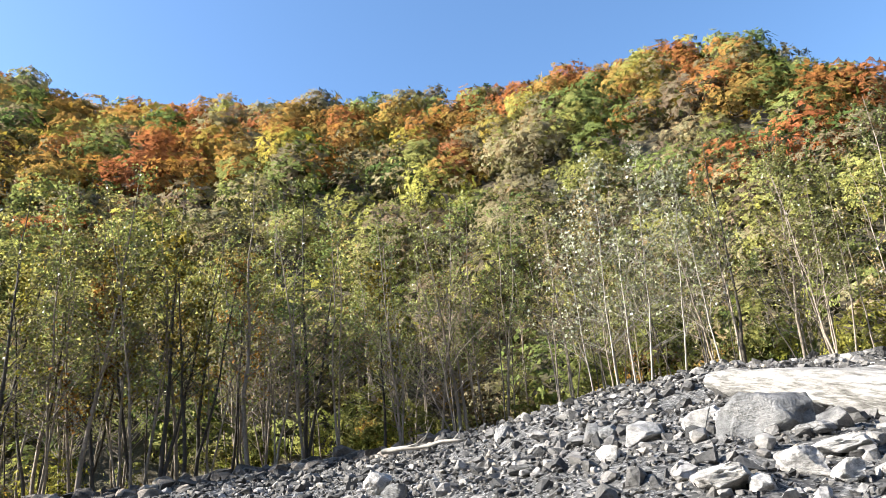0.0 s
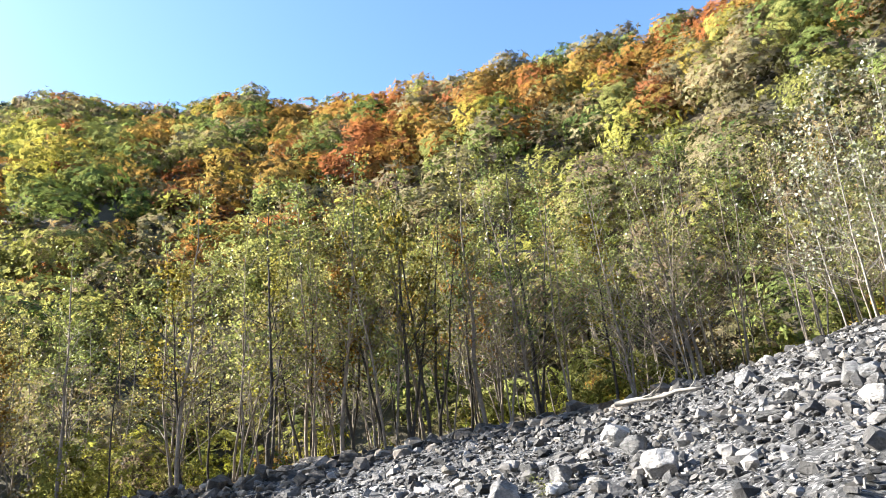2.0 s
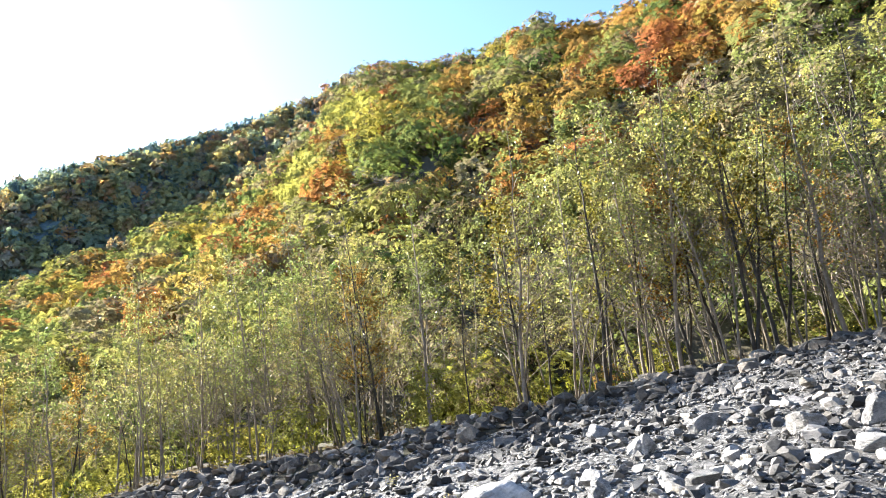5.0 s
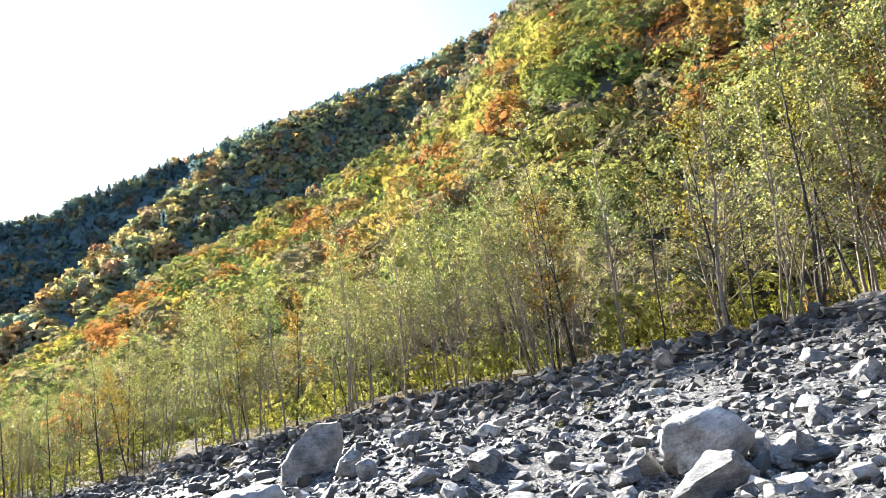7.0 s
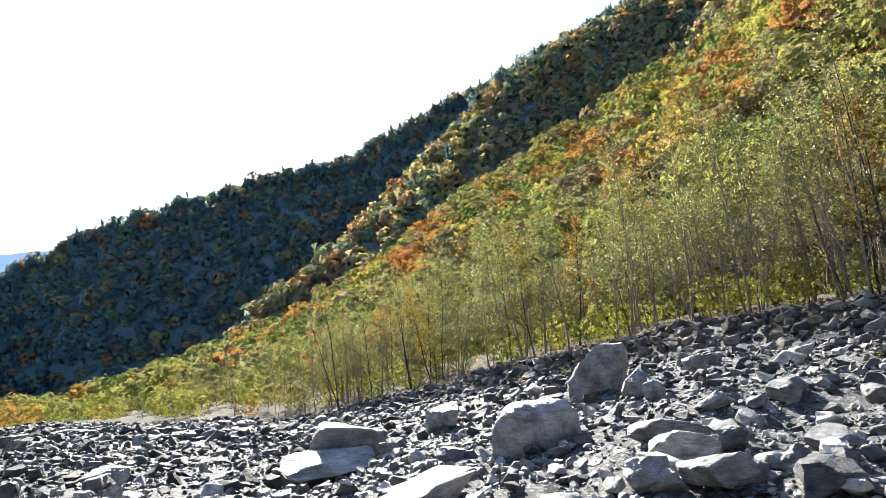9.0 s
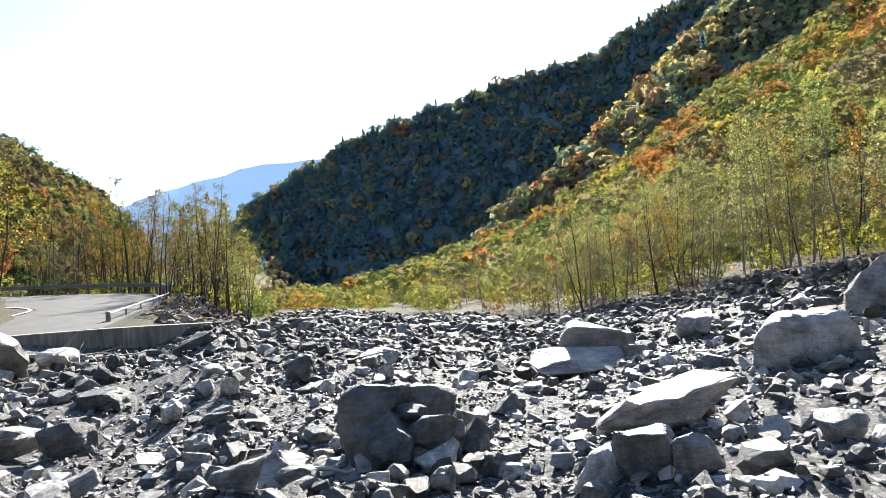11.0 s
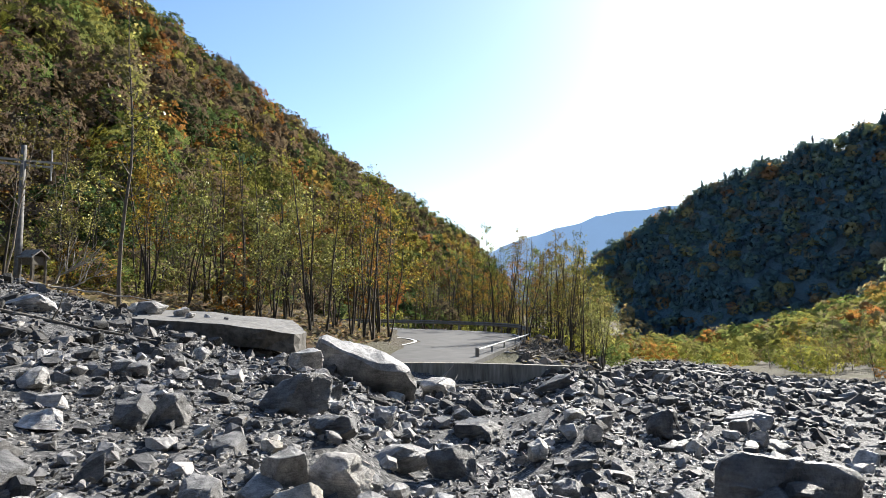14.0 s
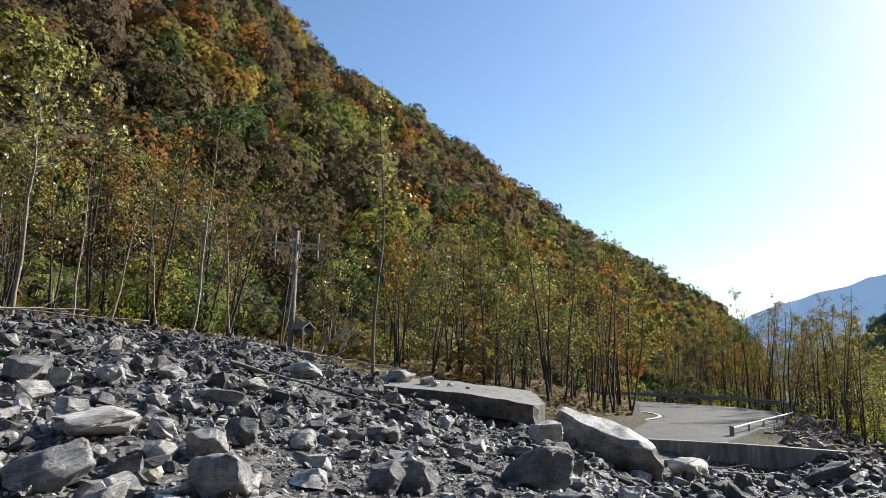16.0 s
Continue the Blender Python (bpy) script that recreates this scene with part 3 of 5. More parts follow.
STANDS_ASIDE = [
    (51.3, 27.0, 2.8, 0.45), (49.6, 24.7, 2.3, 0.20), (46.1, 26.7, 2.5, 0.28), (38.9, 26.2, 1.8, 0.78), (40.3, 24.6, 2.5, 0.83), (42.0, 28.5, 2.3, 0.70),
    (55.1, 21.9, 2.1, 0.76), (49.5, 22.3, 1.6, 0.54), (55.8, 24.0, 2.1, 0.40), (52.0, 20.7, 2.5, 0.33), (31.5, 30.9, 2.5, 0.70), (60.5, 18.1, 1.4, 0.80),
    (32.6, 22.5, 2.8, 0.80), (64.9, 16.7, 2.5, 0.60), (71.0, 13.1, 1.4, 0.77), (84.2, 8.0, 2.3, 0.74), (86.6, 5.5, 1.8, 0.76), (57.3, 21.5, 2.3, 0.42)]
STANDS_ROAD = [
    (183.2, 19.0, 4.2, 0.45), (173.0, 23.2, 2.1, 0.47), (160.4, 18.4, 2.3, 0.24), (163.1, 16.2, 1.6, 0.35), (166.3, 16.9, 1.2, 0.83), (179.0, 21.4, 1.6, 0.85),
    (172.4, 20.8, 1.8, 0.78), (168.7, 24.3, 1.8, 0.74), (163.7, 25.3, 2.1, 0.64), (175.2, 23.8, 1.8, 0.35), (156.7, 21.3, 1.8, 0.50), (180.7, 12.7, 2.3, 0.75),
    (155.4, 11.8, 2.3, 0.75), (179.3, 16.6, 2.3, 0.20)]


def in_stands(g, tint, az, r, p, stands, part_of=0.7):
    """The tints, with the stands of one colour put in by angle from the eye."""
    el = np.degrees(np.arctan2(p[:, 2] + 4 - EYE, r))
    for a, e, reach, hue in stands:
        inside = np.hypot((az - a) * np.cos(np.radians(e)), (el - e) * 1.25) < reach * g.uniform(0.5, 0.95, len(az))
        tint = np.where(inside & (g.random(len(az)) < part_of), hue + g.normal(0, 0.02, len(az)), tint)
    return tint


def near_woods():
    az, r, p, g = scatter(-38, 117, 44, 345, 36, 11)
    rr, rf = along(HILL_NEAR, 2, az), along(HILL_NEAR, 1, az)
    keep = (r < rr + 12) & (r > rf - 2)
    az, r, p = az[keep], r[keep], p[keep]
    n = len(r)
    w = g.uniform(7, 13.5, n)
    tint = palette(g, n, [(0.15, 0.17, 0.03), (0.24, 0.27, 0.03), (0.08, 0.38, 0.03), (0.03, 0.54, 0.015), (0.08, 0.67, 0.025), (0.08, 0.75, 0.02), (0.05, 0.83, 0.015), (0.28, 0.925, 0.015), (0.12, 0.97, 0.015)])
    patch = fbm(p[:, 0] * 0.022, p[:, 1] * 0.022, 61, 3) + 0.35 * np.clip((r - 90) / 120, -0.6, 1) + 0.25 * fbm(p[:, 0] * 0.1, p[:, 1] * 0.1, 62, 2)
    warm = palette(g, n, [(0.07, 0.56, 0.02), (0.36, 0.67, 0.03), (0.32, 0.75, 0.02), (0.18, 0.82, 0.015)])
    tint = np.where((patch > 0.3) & (az < 76) & (g.random(n) < 0.68), warm, np.where((patch < 0.05) & (tint > 0.7) & (tint < 0.88) & (g.random(n) < 0.6), 0.3 + 0.1 * g.random(n), tint))
    tint = np.where((r < along(HILL_NEAR, 1, az) + 42) & (tint > 0.5) & (tint < 0.88) & (g.random(n) < 0.7), 0.28 + 0.16 * g.random(n), tint)
    tint = np.where(az > 84, palette(g, n, [(0.34, 0.17, 0.03), (0.2, 0.27, 0.03), (0.06, 0.4, 0.03), (0.22, 0.94, 0.02), (0.08, 0.67, 0.03), (0.1, 0.77, 0.02)]), tint)
    tint = in_stands(g, tint, az, r, p, STANDS_AHEAD + STANDS_ASIDE)
    woods("hillside_woods", p - np.array([0, 0, 1.0]), np.stack([w, w * g.uniform(0.65, 1.0, n)], 1), tint, BROAD, g.integers(0, 4, n) + np.where(r < 85, 0, np.where(r < 150, 4, 8)), "autumn broadleaf woods in green, ochre, orange and rust on a steep hillside")


def beyond_woods():
    az, r, p, g = scatter(44, 123, 330, 1130, 106, 12)
    crest = np.radians(np.arange(44, 122, 0.1) + g.uniform(0, 0.2, 780))
    far = along(HILL_BEYOND, 2, np.degrees(crest)) + g.uniform(-30, 22, len(crest))
    cx, cy = -np.sin(crest) * far, np.cos(crest) * far
    az, r, p = np.append(az, np.degrees(crest)), np.append(r, far), np.vstack([p, np.stack([cx, cy, ground_z(cx, cy)], 1)])
    rr, rf = along(HILL_BEYOND, 2, az), along(HILL_BEYOND, 1, az)
    seen = ~((az > 112) & (r < 740)) & (np.degrees(np.arctan2(p[:, 2] + 14, r)) > along(HILL_NEAR, 3, az) - np.where(az < 90, 4, 12))
    keep = (r < rr + 25) & (r > np.minimum(rf - 20, 420)) & seen & (ground_z(p[:, 0], p[:, 1]) > debris(az, r) + EYE + 2)
    p[:, 2] -= np.where(r > rr - 40, 3.0, 0)
    r, p, rr, az = r[keep], p[keep], rr[keep], az[keep]
    n = len(r)
    high = np.clip((r - rr + 90) / 90, 0, 1)
    con = g.random(n) < 0.06 + 0.32 * high + 0.15 * np.clip(fbm(p[:, 0] * 0.012, p[:, 1] * 0.012, 81, 2), 0, 1)
    w = np.where(con, g.uniform(10, 17, n), g.uniform(13, 26, n))
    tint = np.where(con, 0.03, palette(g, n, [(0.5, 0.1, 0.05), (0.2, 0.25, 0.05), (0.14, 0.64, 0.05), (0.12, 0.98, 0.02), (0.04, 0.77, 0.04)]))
    con &= ~((r < np.interp(az, [58, 80, 101], [900, 770, 545])) & (az < 101) & (g.random(n) < 0.7))
    # crowns on the spur: ochre, its sunlit look put into lighter tints
    front = (r < np.interp(az, [58, 80, 101], [900, 770, 545])) & (az < 101)
    tint = np.where(front & ~con, palette(g, n, [(0.26, 0.3, 0.04), (0.26, 0.43, 0.03), (0.24, 0.62, 0.04), (0.16, 0.92, 0.02), (0.08, 0.76, 0.03)]), tint)
    which = np.where(con, 4, g.integers(0, 4, n))
    woods("distant_woods", p - np.array([0, 0, 3.2]), np.stack([w, np.where(con, w * g.uniform(0.9, 1.7, n), w * g.uniform(0.65, 1.25, n))], 1), tint, FARCROWN, which, "mixed conifer and autumn woods on a shaded mountainside", leaf=HAZY_LEAF)


def road_woods():
    az, r, p, g = scatter(127, 193, 52, 330, 27, 13)
    rr, rf = along(HILL_ROAD, 2, az), along(HILL_ROAD, 1, az)
    keep = (r < rr + 12) & (r > rf - 2)
    az, r, p = az[keep], r[keep], p[keep]
    n = len(r)
    w = g.uniform(6.5, 12, n)
    tint = palette(g, n, [(0.12, 0.04, 0.03), (0.1, 0.14, 0.03), (0.1, 0.27, 0.03), (0.05, 0.42, 0.03), (0.06, 0.68, 0.03), (0.07, 0.78, 0.02), (0.1, 0.95, 0.01), (0.45, 1.0, 0.005)])
    tint = in_stands(g, tint, az, r, p, STANDS_ROAD)
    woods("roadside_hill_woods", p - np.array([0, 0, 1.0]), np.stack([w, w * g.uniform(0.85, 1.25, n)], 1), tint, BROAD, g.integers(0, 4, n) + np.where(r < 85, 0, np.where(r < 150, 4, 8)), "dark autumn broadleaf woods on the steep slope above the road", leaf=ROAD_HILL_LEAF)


def hill_scrub():
    """Low bare scrub and saplings that fill the slopes between the trees."""
    for name, table, az0, az1, far, per, seed, bands, label in (
            ("hillside_scrub", HILL_NEAR, -38, 117, 300, 21, 15, [(0.14, 0.18, 0.03), (0.3, 0.28, 0.03), (0.12, 0.4, 0.03), (0.3, 0.92, 0.015), (0.06, 0.7, 0.05), (0.1, 0.98, 0.01)], "olive and tan scrub between the hillside trees"),
            ("roadside_hill_scrub", HILL_ROAD, 127, 193, 290, 12, 16, [(0.14, 0.1, 0.04), (0.14, 0.27, 0.03), (0.06, 0.75, 0.05), (0.66, 0.99, 0.01)], "dark brown scrub between the trees above the road")):
        az, r, p, g = scatter(az0, az1, 44, far, per, seed)
        keep = (r < along(table, 2, az) + 4) & (r > along(table, 1, az) - 2)
        p = p[keep]
        n = len(p)
        w = g.uniform(4.5, 7.5, n)
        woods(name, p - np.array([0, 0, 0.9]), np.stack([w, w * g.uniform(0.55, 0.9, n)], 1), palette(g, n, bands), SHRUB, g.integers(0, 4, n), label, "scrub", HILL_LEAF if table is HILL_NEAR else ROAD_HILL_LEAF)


near_woods()
beyond_woods()
road_woods()
hill_scrub()


# ---- near trees ----
def tree_parts(seed, height, leaves, leaf, bare=0.25, spread=0.24, radius=0.0085, fork=0, boughs=26):
    """Trunk and twig mesh data and leaf mesh data of one slender tree."""
    g = random.Random(seed)
    vs, fs = [], []

    def add(points, radii, sides):
        a, b = tube(points, radii, sides)
        k = len(vs)
        vs.extend(a)
        fs.extend([tuple(i + k for i in q) for q in b])

    tips = []
    stems = 1 + fork
    for s in range(stems):
        h = height * (1 if s == 0 else g.uniform(0.7, 0.95))
        lean = Vector((g.uniform(-0.05, 0.05), g.uniform(-0.05, 0.05), 1)) + (Vector((g.uniform(-0.25, 0.25), g.uniform(-0.25, 0.25), 0)) if s else Vector())
        pts, p = [], Vector((0, 0, -0.3))
        steps = 9
        for i in range(steps + 1):
            pts.append(p.copy())
            p = p + (lean + Vector((g.gauss(0, 0.055), g.gauss(0, 0.055), 0))) * (h + 0.3) / steps
        rad = [height * radius * (1 - 0.93 * i / steps) * (0.8 if s else 1) for i in range(steps + 1)]
        add(pts, rad, 5)
        for b in range(int(boughs / stems) + 6):
            u = g.uniform(bare, 0.98)
            i = min(int(u * steps), steps - 1)
            o = pts[i].lerp(pts[i + 1], u * steps - i)
            w = g.uniform(0, 2 * math.pi)
            long = height * spread * (1.15 - u) * g.uniform(0.55, 1.15)
            way = Vector((math.cos(w), math.sin(w), g.uniform(0.35, 1.0)))
            q = [o]
            for k in range(2):
                q.append(q[-1] + way * long / 2)
                way = way + Vector((g.gauss(0, 0.18), g.gauss(0, 0.18), g.uniform(-0.05, 0.25)))
            r0 = max(0.008, rad[i] * 0.38)
            add(q, [r0, r0 * 0.6, 0.004], 3)
            for k in range(3):
                c = q[0].lerp(q[2], g.uniform(0.3, 1))
                e = c + (way * 0.35 + Vector((g.gauss(0, 0.6), g.gauss(0, 0.6), g.gauss(0.15, 0.4)))) * long * 0.36
                add([c, e], [r0 * 0.4, 0.003], 3)
                tips.append((c, e))
            tips.append((q[1], q[2]))
        tips.append((pts[-3], pts[-1]))
    n = leaves
    G = np.random.default_rng(seed)
    k = G.integers(0, len(tips), n)
    a, b = np.array([t[0] for t in tips])[k], np.array([t[1] for t in tips])[k]
    c = a + (b - a) * G.uniform(0.15, 1.1, n)[:, None] + G.normal(0, 0.13, (n, 3))
    nrm = G.normal(0, 1, (n, 3)) + np.array([0, 0, 0.7])
    nrm /= np.linalg.norm(nrm, axis=1)[:, None]
    t = np.cross(nrm, G.normal(0, 1, (n, 3)))
    t /= np.linalg.norm(t, axis=1)[:, None]
    d = np.cross(nrm, t)
    s = leaf * G.uniform(0.6, 1.4, n)[:, None]
    quads = np.stack([c - t * s * 0.55 - d * s * 0.3, c + t * s * 0.55 - d * s * 0.3, c + d * s * 0.65], 1).reshape(-1, 3)
    mid = c.mean(0)
    soft = (c - mid) * 0.3 / np.array([1.2, 1.2, height * 0.35]) + np.array([0, 0, 0.6]) + G.normal(0, 0.45, (n, 3))
    soft /= np.linalg.norm(soft, axis=1)[:, None]
    return vs, fs, quads, soft


def make_tree(name, seed, height, leaves, leaf, bark, foliage, label, group, **more):
    vs, fs, quads, soft = tree_parts(seed, height, leaves, leaf, **more)
    root = tagged(new(name), label, "tree", group)
    part("trunk", mesh_of("trunk", vs, fs, bark, True), root)
    part("crown", big_mesh("crown", quads, np.arange(len(quads)).reshape(-1, 3), [foliage], facing=soft), root)
    return root


def plant(template, az, r, turn, scale, lean=(0, 0)):
    ob = copy_thing(template, Matrix())
    ob.matrix_basis = planted(az, r, turn, scale, lean)
    return ob


def planted(az, r, turn, scale, lean):
    p = bearing(az, r)
    z = float(ground_z(p.x, p.y))
    return Matrix.Translation((p.x, p.y, z)) @ pose(0, 0, 0, lean[0], lean[1], 0) @ pose(0, 0, 0, 0, 0, turn) @ Matrix.Diagonal((scale, scale, scale, 1))


def thicket(spots):
    """The alders further back, too close together to tell apart, as one."""
    g = np.random.default_rng(14)
    vs, fs, mats, tints, ways, k0 = [], [], [], [], [], 0
    for t, az, r, turn, scale, lean in spots:
        m = np.array(planted(az, r, turn, scale, lean))
        hue = g.random()
        for o in t.children:
            me = o.data
            me.calc_loop_triangles()
            v, f = np.zeros(len(me.vertices) * 3, np.float32), np.zeros(len(me.loop_triangles) * 3, np.int32)
            me.vertices.foreach_get("co", v)
            me.loop_triangles.foreach_get("vertices", f)
            v, f = v.reshape(-1, 3) @ m[:3, :3].T + m[:3, 3], f.reshape(-1, 3)
            n = len(f)
            leafy = o.name.startswith("crown")
            way = np.tile((0.0, 0.0, 1.0), (n, 1))
            if leafy:
                way = np.zeros(n * 3, np.float32)
                me.attributes["facing"].data.foreach_get("vector", way)
                way = way.reshape(-1, 3) @ m[:3, :3].T / scale
            vs.append(v), fs.append(f + k0), mats.append(np.full(n, int(leafy))), tints.append(np.full(n, hue)), ways.append(way)
            k0 += len(v)
    me = big_mesh("alder_thicket", np.concatenate(vs), np.concatenate(fs), [BARK, THICKET_LEAF], np.concatenate(mats), np.concatenate(tints), False, np.concatenate(ways))
    return tagged(new("alder_thicket", me), "dense thicket of thin alders behind the front trees", "thicket", kind="stuff")


def drop_template(ob):
    for o in (*ob.children_recursive, ob):
        bpy.data.objects.remove(o)


def bank_trees():
    g = random.Random(5)
    label = "slender grey-barked alder with thin green leaves on the bank"
    group = "alders along the bank"
    kinds = [make_tree("alder", 100 + k, 11.5, 1250, 0.095, DARK_BARK if k == 4 else BARK, ALDER_LEAF, label, group, bare=0.26 if k % 2 else 0.18, spread=0.27, fork=k % 2, radius=0.0054, boughs=30) for k in range(5)]
    old = [make_tree("alder", 170 + k, 13.0, 1300, 0.095, (BARK, DARK_BARK, BARK)[k], ALDER_LEAF, "tall alder with a stout mottled trunk and thin green leaves", group, bare=0.28, spread=0.24, fork=int(k == 1), radius=0.0078, boughs=34) for k in range(3)]
    gold = [make_tree("alder", 130 + k, 9.5, 1200, 0.12, DARK_BARK, GOLD_LEAF, "slender young tree with orange and yellow leaves", group, bare=0.25) for k in range(2)]
    stem = [make_tree("alder", 160 + k, 9.0, 480, 0.09, DARK_BARK if k else BARK, ALDER_LEAF, "very thin young alder stem with sparse leaves", group, bare=0.25, boughs=12, spread=0.2, radius=0.0046) for k in range(3)]
    thin = [make_tree("alder", 150 + k, 11.5, 420, 0.085, BARK, ALDER_LEAF, "nearly bare grey alder with a few pale leaves", group, bare=0.12, spread=0.3, fork=k, radius=0.0058, boughs=36) for k in range(2)]
    spots = []
    for az0, az1, count, depth in ((-38, 0, 64, 13), (0, 50, 92, 17), (50, 80, 88, 22), (80, 98, 84, 30), (98, 108, 16, 40)):
        for _ in range(count):
            az = g.uniform(az0, az1)
            back = depth * g.random() ** 1.4
            u = g.random()
            t = g.choice(kinds) if u < 0.5 else g.choice(old) if u < 0.6 else g.choice(thin) if u < 0.78 else g.choice(stem) if u < 0.955 else g.choice(gold)
            scale = g.uniform(0.75, 1.08) * float(np.interp(az, [-38, -8, 20, 82, 100], [0.62, 0.76, 1.0, 1.0, 0.72]))
            spots.append((back, t, az, float(along(BANK, 1, az)) + 0.8 + back, g.uniform(0, 360), scale, (g.gauss(3, 4), g.gauss(-2, 4))))
    spots.sort(key=lambda q: q[0])
    for back, t, az, r, turn, scale, lean in spots[:270]:
        plant(t, az, r, turn, scale, lean)
    thicket([q[1:] for q in spots[270:]])
    # trees that stand out at the front of the bank
    for az, k, kind, lean in ((27.9, 1.0, old[0], (0, 1)), (16.3, 1.0, old[2], (1, 0)), (22.5, 0.95, old[1], (0, 0)), (33.5, 0.95, old[1], (0, 2)), (40.0, 1.0, old[0], (0, 0)), (9.5, 0.9, kinds[0], (0, 0)), (4.5, 0.85, thin[0], (0, 0))):
        plant(kind, az, float(along(BANK, 1, az)) + 1.0, az * 37, k, lean)
    birch = [make_tree("pale_birch", 180 + k, 8.6, 700, 0.10, PALE_BARK, GLINT_LEAF, "pale bare-stemmed tree with whitish glinting leaves at its top", group, bare=0.16, spread=0.3, radius=0.0046, boughs=36) for k in range(2)]
    for az, k, lean in ((-13.0, 1.0, (0, 1)), (-14.4, 0.98, (1, 4)), (-15.6, 1.0, (0, 8)), (-20.9, 0.82, (0, 1)), (-11.0, 0.8, (-2, -2)), (-18.2, 0.85, (2, 6))):
        plant(birch[int(az) % 2], az, float(along(BANK, 1, az)) + 0.7, az * 53, k, lean)
    for t in birch + old:
        drop_template(t)
    for t in kinds + gold + thin + stem:
        drop_template(t)


def roadside_trees():
    g = random.Random(6)
    kinds = [make_tree("roadside_tree", 200 + k, 9.5, 950, 0.095, DARK_BARK, ROADSIDE_LEAF, "thin dark-stemmed tree with green leaves beside the road", "trees beside the road", fork=k % 2, bare=0.25, boughs=14) for k in range(3)]
    gold = [make_tree("roadside_tree", 220 + k, 9.0, 1100, 0.1, DARK_BARK, GOLD_LEAF, "thin dark-stemmed tree with golden orange leaves", "trees beside the road", fork=1, bare=0.3, boughs=14) for k in range(2)]
    leafy = [make_tree("roadside_tree", 260 + k, 8.0, 2200, 0.105, DARK_BARK, ALDER_LEAF, "leafy green tree with spreading dark stems beside the road", "trees beside the road", fork=2, bare=0.15, spread=0.36) for k in range(2)]
    thin = [make_tree("roadside_tree", 240 + k, 9.5, 480, 0.09, DARK_BARK, ROADSIDE_LEAF, "nearly bare dark-stemmed tree beside the road", "trees beside the road", fork=k, bare=0.2, boughs=18) for k in range(2)]
    for az0, az1, r0, r1, count, golden in ((119.0, 125.0, 42, 75, 46, 0.04), (126, 138, 64, 85, 30, 0.25), (121, 130, 72, 115, 36, 0.12), (124.6, 129, 61, 76, 18, 0.15), (137, 146, 34, 62, 24, 0.25), (146, 156, 33, 56, 22, 0.2), (158, 161, 40, 54, 5, 0.2), (166.5, 187, 29.5, 50, 30, 0.2)):
        for _ in range(count):
            az, r = g.uniform(az0, az1), g.uniform(r0, r1)
            u = g.random()
            t = g.choice(gold) if u < golden else g.choice(thin) if u < golden + 0.45 else g.choice(kinds)
            plant(t, az, r, g.uniform(0, 360), g.uniform(0.7, 1.05) * (0.78 if az0 < 120 else 1), (g.gauss(0, 3), g.gauss(0, 3)))
    tall = make_tree("tall_tree", 251, 10.6, 380, 0.11, TALL_BARK, ALDER_LEAF, "tall straight bare-stemmed tree with a small leafy top", "trees beside the road", bare=0.3, spread=0.17, boughs=20, radius=0.0072)
    for az, r, k in ((119.6, 43, 0.62), (120.6, 47, 0.8), (121.8, 52, 0.95), (123.2, 56, 0.9), (124.4, 60, 1.0), (141, 42, 0.7), (147, 33, 0.7), (152, 36, 0.8), (160.2, 38, 0.75), (170, 36, 0.95), (177, 34, 1.0), (183, 32, 0.95)):
        plant(leafy[int(az) % 2], az, r, az * 50, k)
    broad = make_tree("broad_tree", 271, 9.2, 2100, 0.13, BARK, ALDER_LEAF, "slim-stemmed tree with a wide yellow-green crown", "trees beside the road", bare=0.5, spread=0.42, radius=0.009)
    bare = [make_tree("bare_tree", 281 + k, 8.5, 130, 0.1, BARK, ROADSIDE_LEAF, "almost leafless grey tree on top of the debris", "trees beside the road", bare=0.35, spread=0.24, fork=k, radius=0.008, boughs=22) for k in range(2)]
    plant(broad, 182.3, 26.6, 15, 1.0, (0, 0))
    plant(broad, 187.5, 29.0, 130, 0.95, (0, 0))
    for az, r, k, lean in ((178.6, 26.8, 0.72, (0, -3)), (176.2, 26.6, 0.72, (0, -5)), (173.0, 26.4, 0.55, (0, 4)), (170.6, 26.6, 0.95, (0, 0)), (163.9, 25.8, 0.62, (0, -5)), (183.8, 26.8, 0.6, (0, 0)), (167.6, 27.0, 0.75, (0, 3))):
        plant(bare[int(r * 10) % 2], az, r, az * 61, k, lean)
    for t in [broad] + bare:
        drop_template(t)
    plant(tall, 156.7, 25.0, 40, 1.0, (0, 2))
    plant(thin[0], 164.0, 34.0, 10, 0.8, (0, -7))
    for az, r, k in ((136.6, 41, 1.0), (137.9, 37, 0.95), (139.6, 39, 0.9)):
        plant(gold[int(r) % 2], az, r, az * 70, k)
    plant(leafy[0], 142.6, 38, 200, 0.95)
    plant(leafy[1], 144.8, 41, 20, 1.0)
    plant(thin[1], 125.6, 45.0, 80, 0.72)
    plant(thin[0], 126.1, 44.0, 190, 0.62)
    for t in kinds + gold + thin + leafy + [tall]:
        drop_template(t)


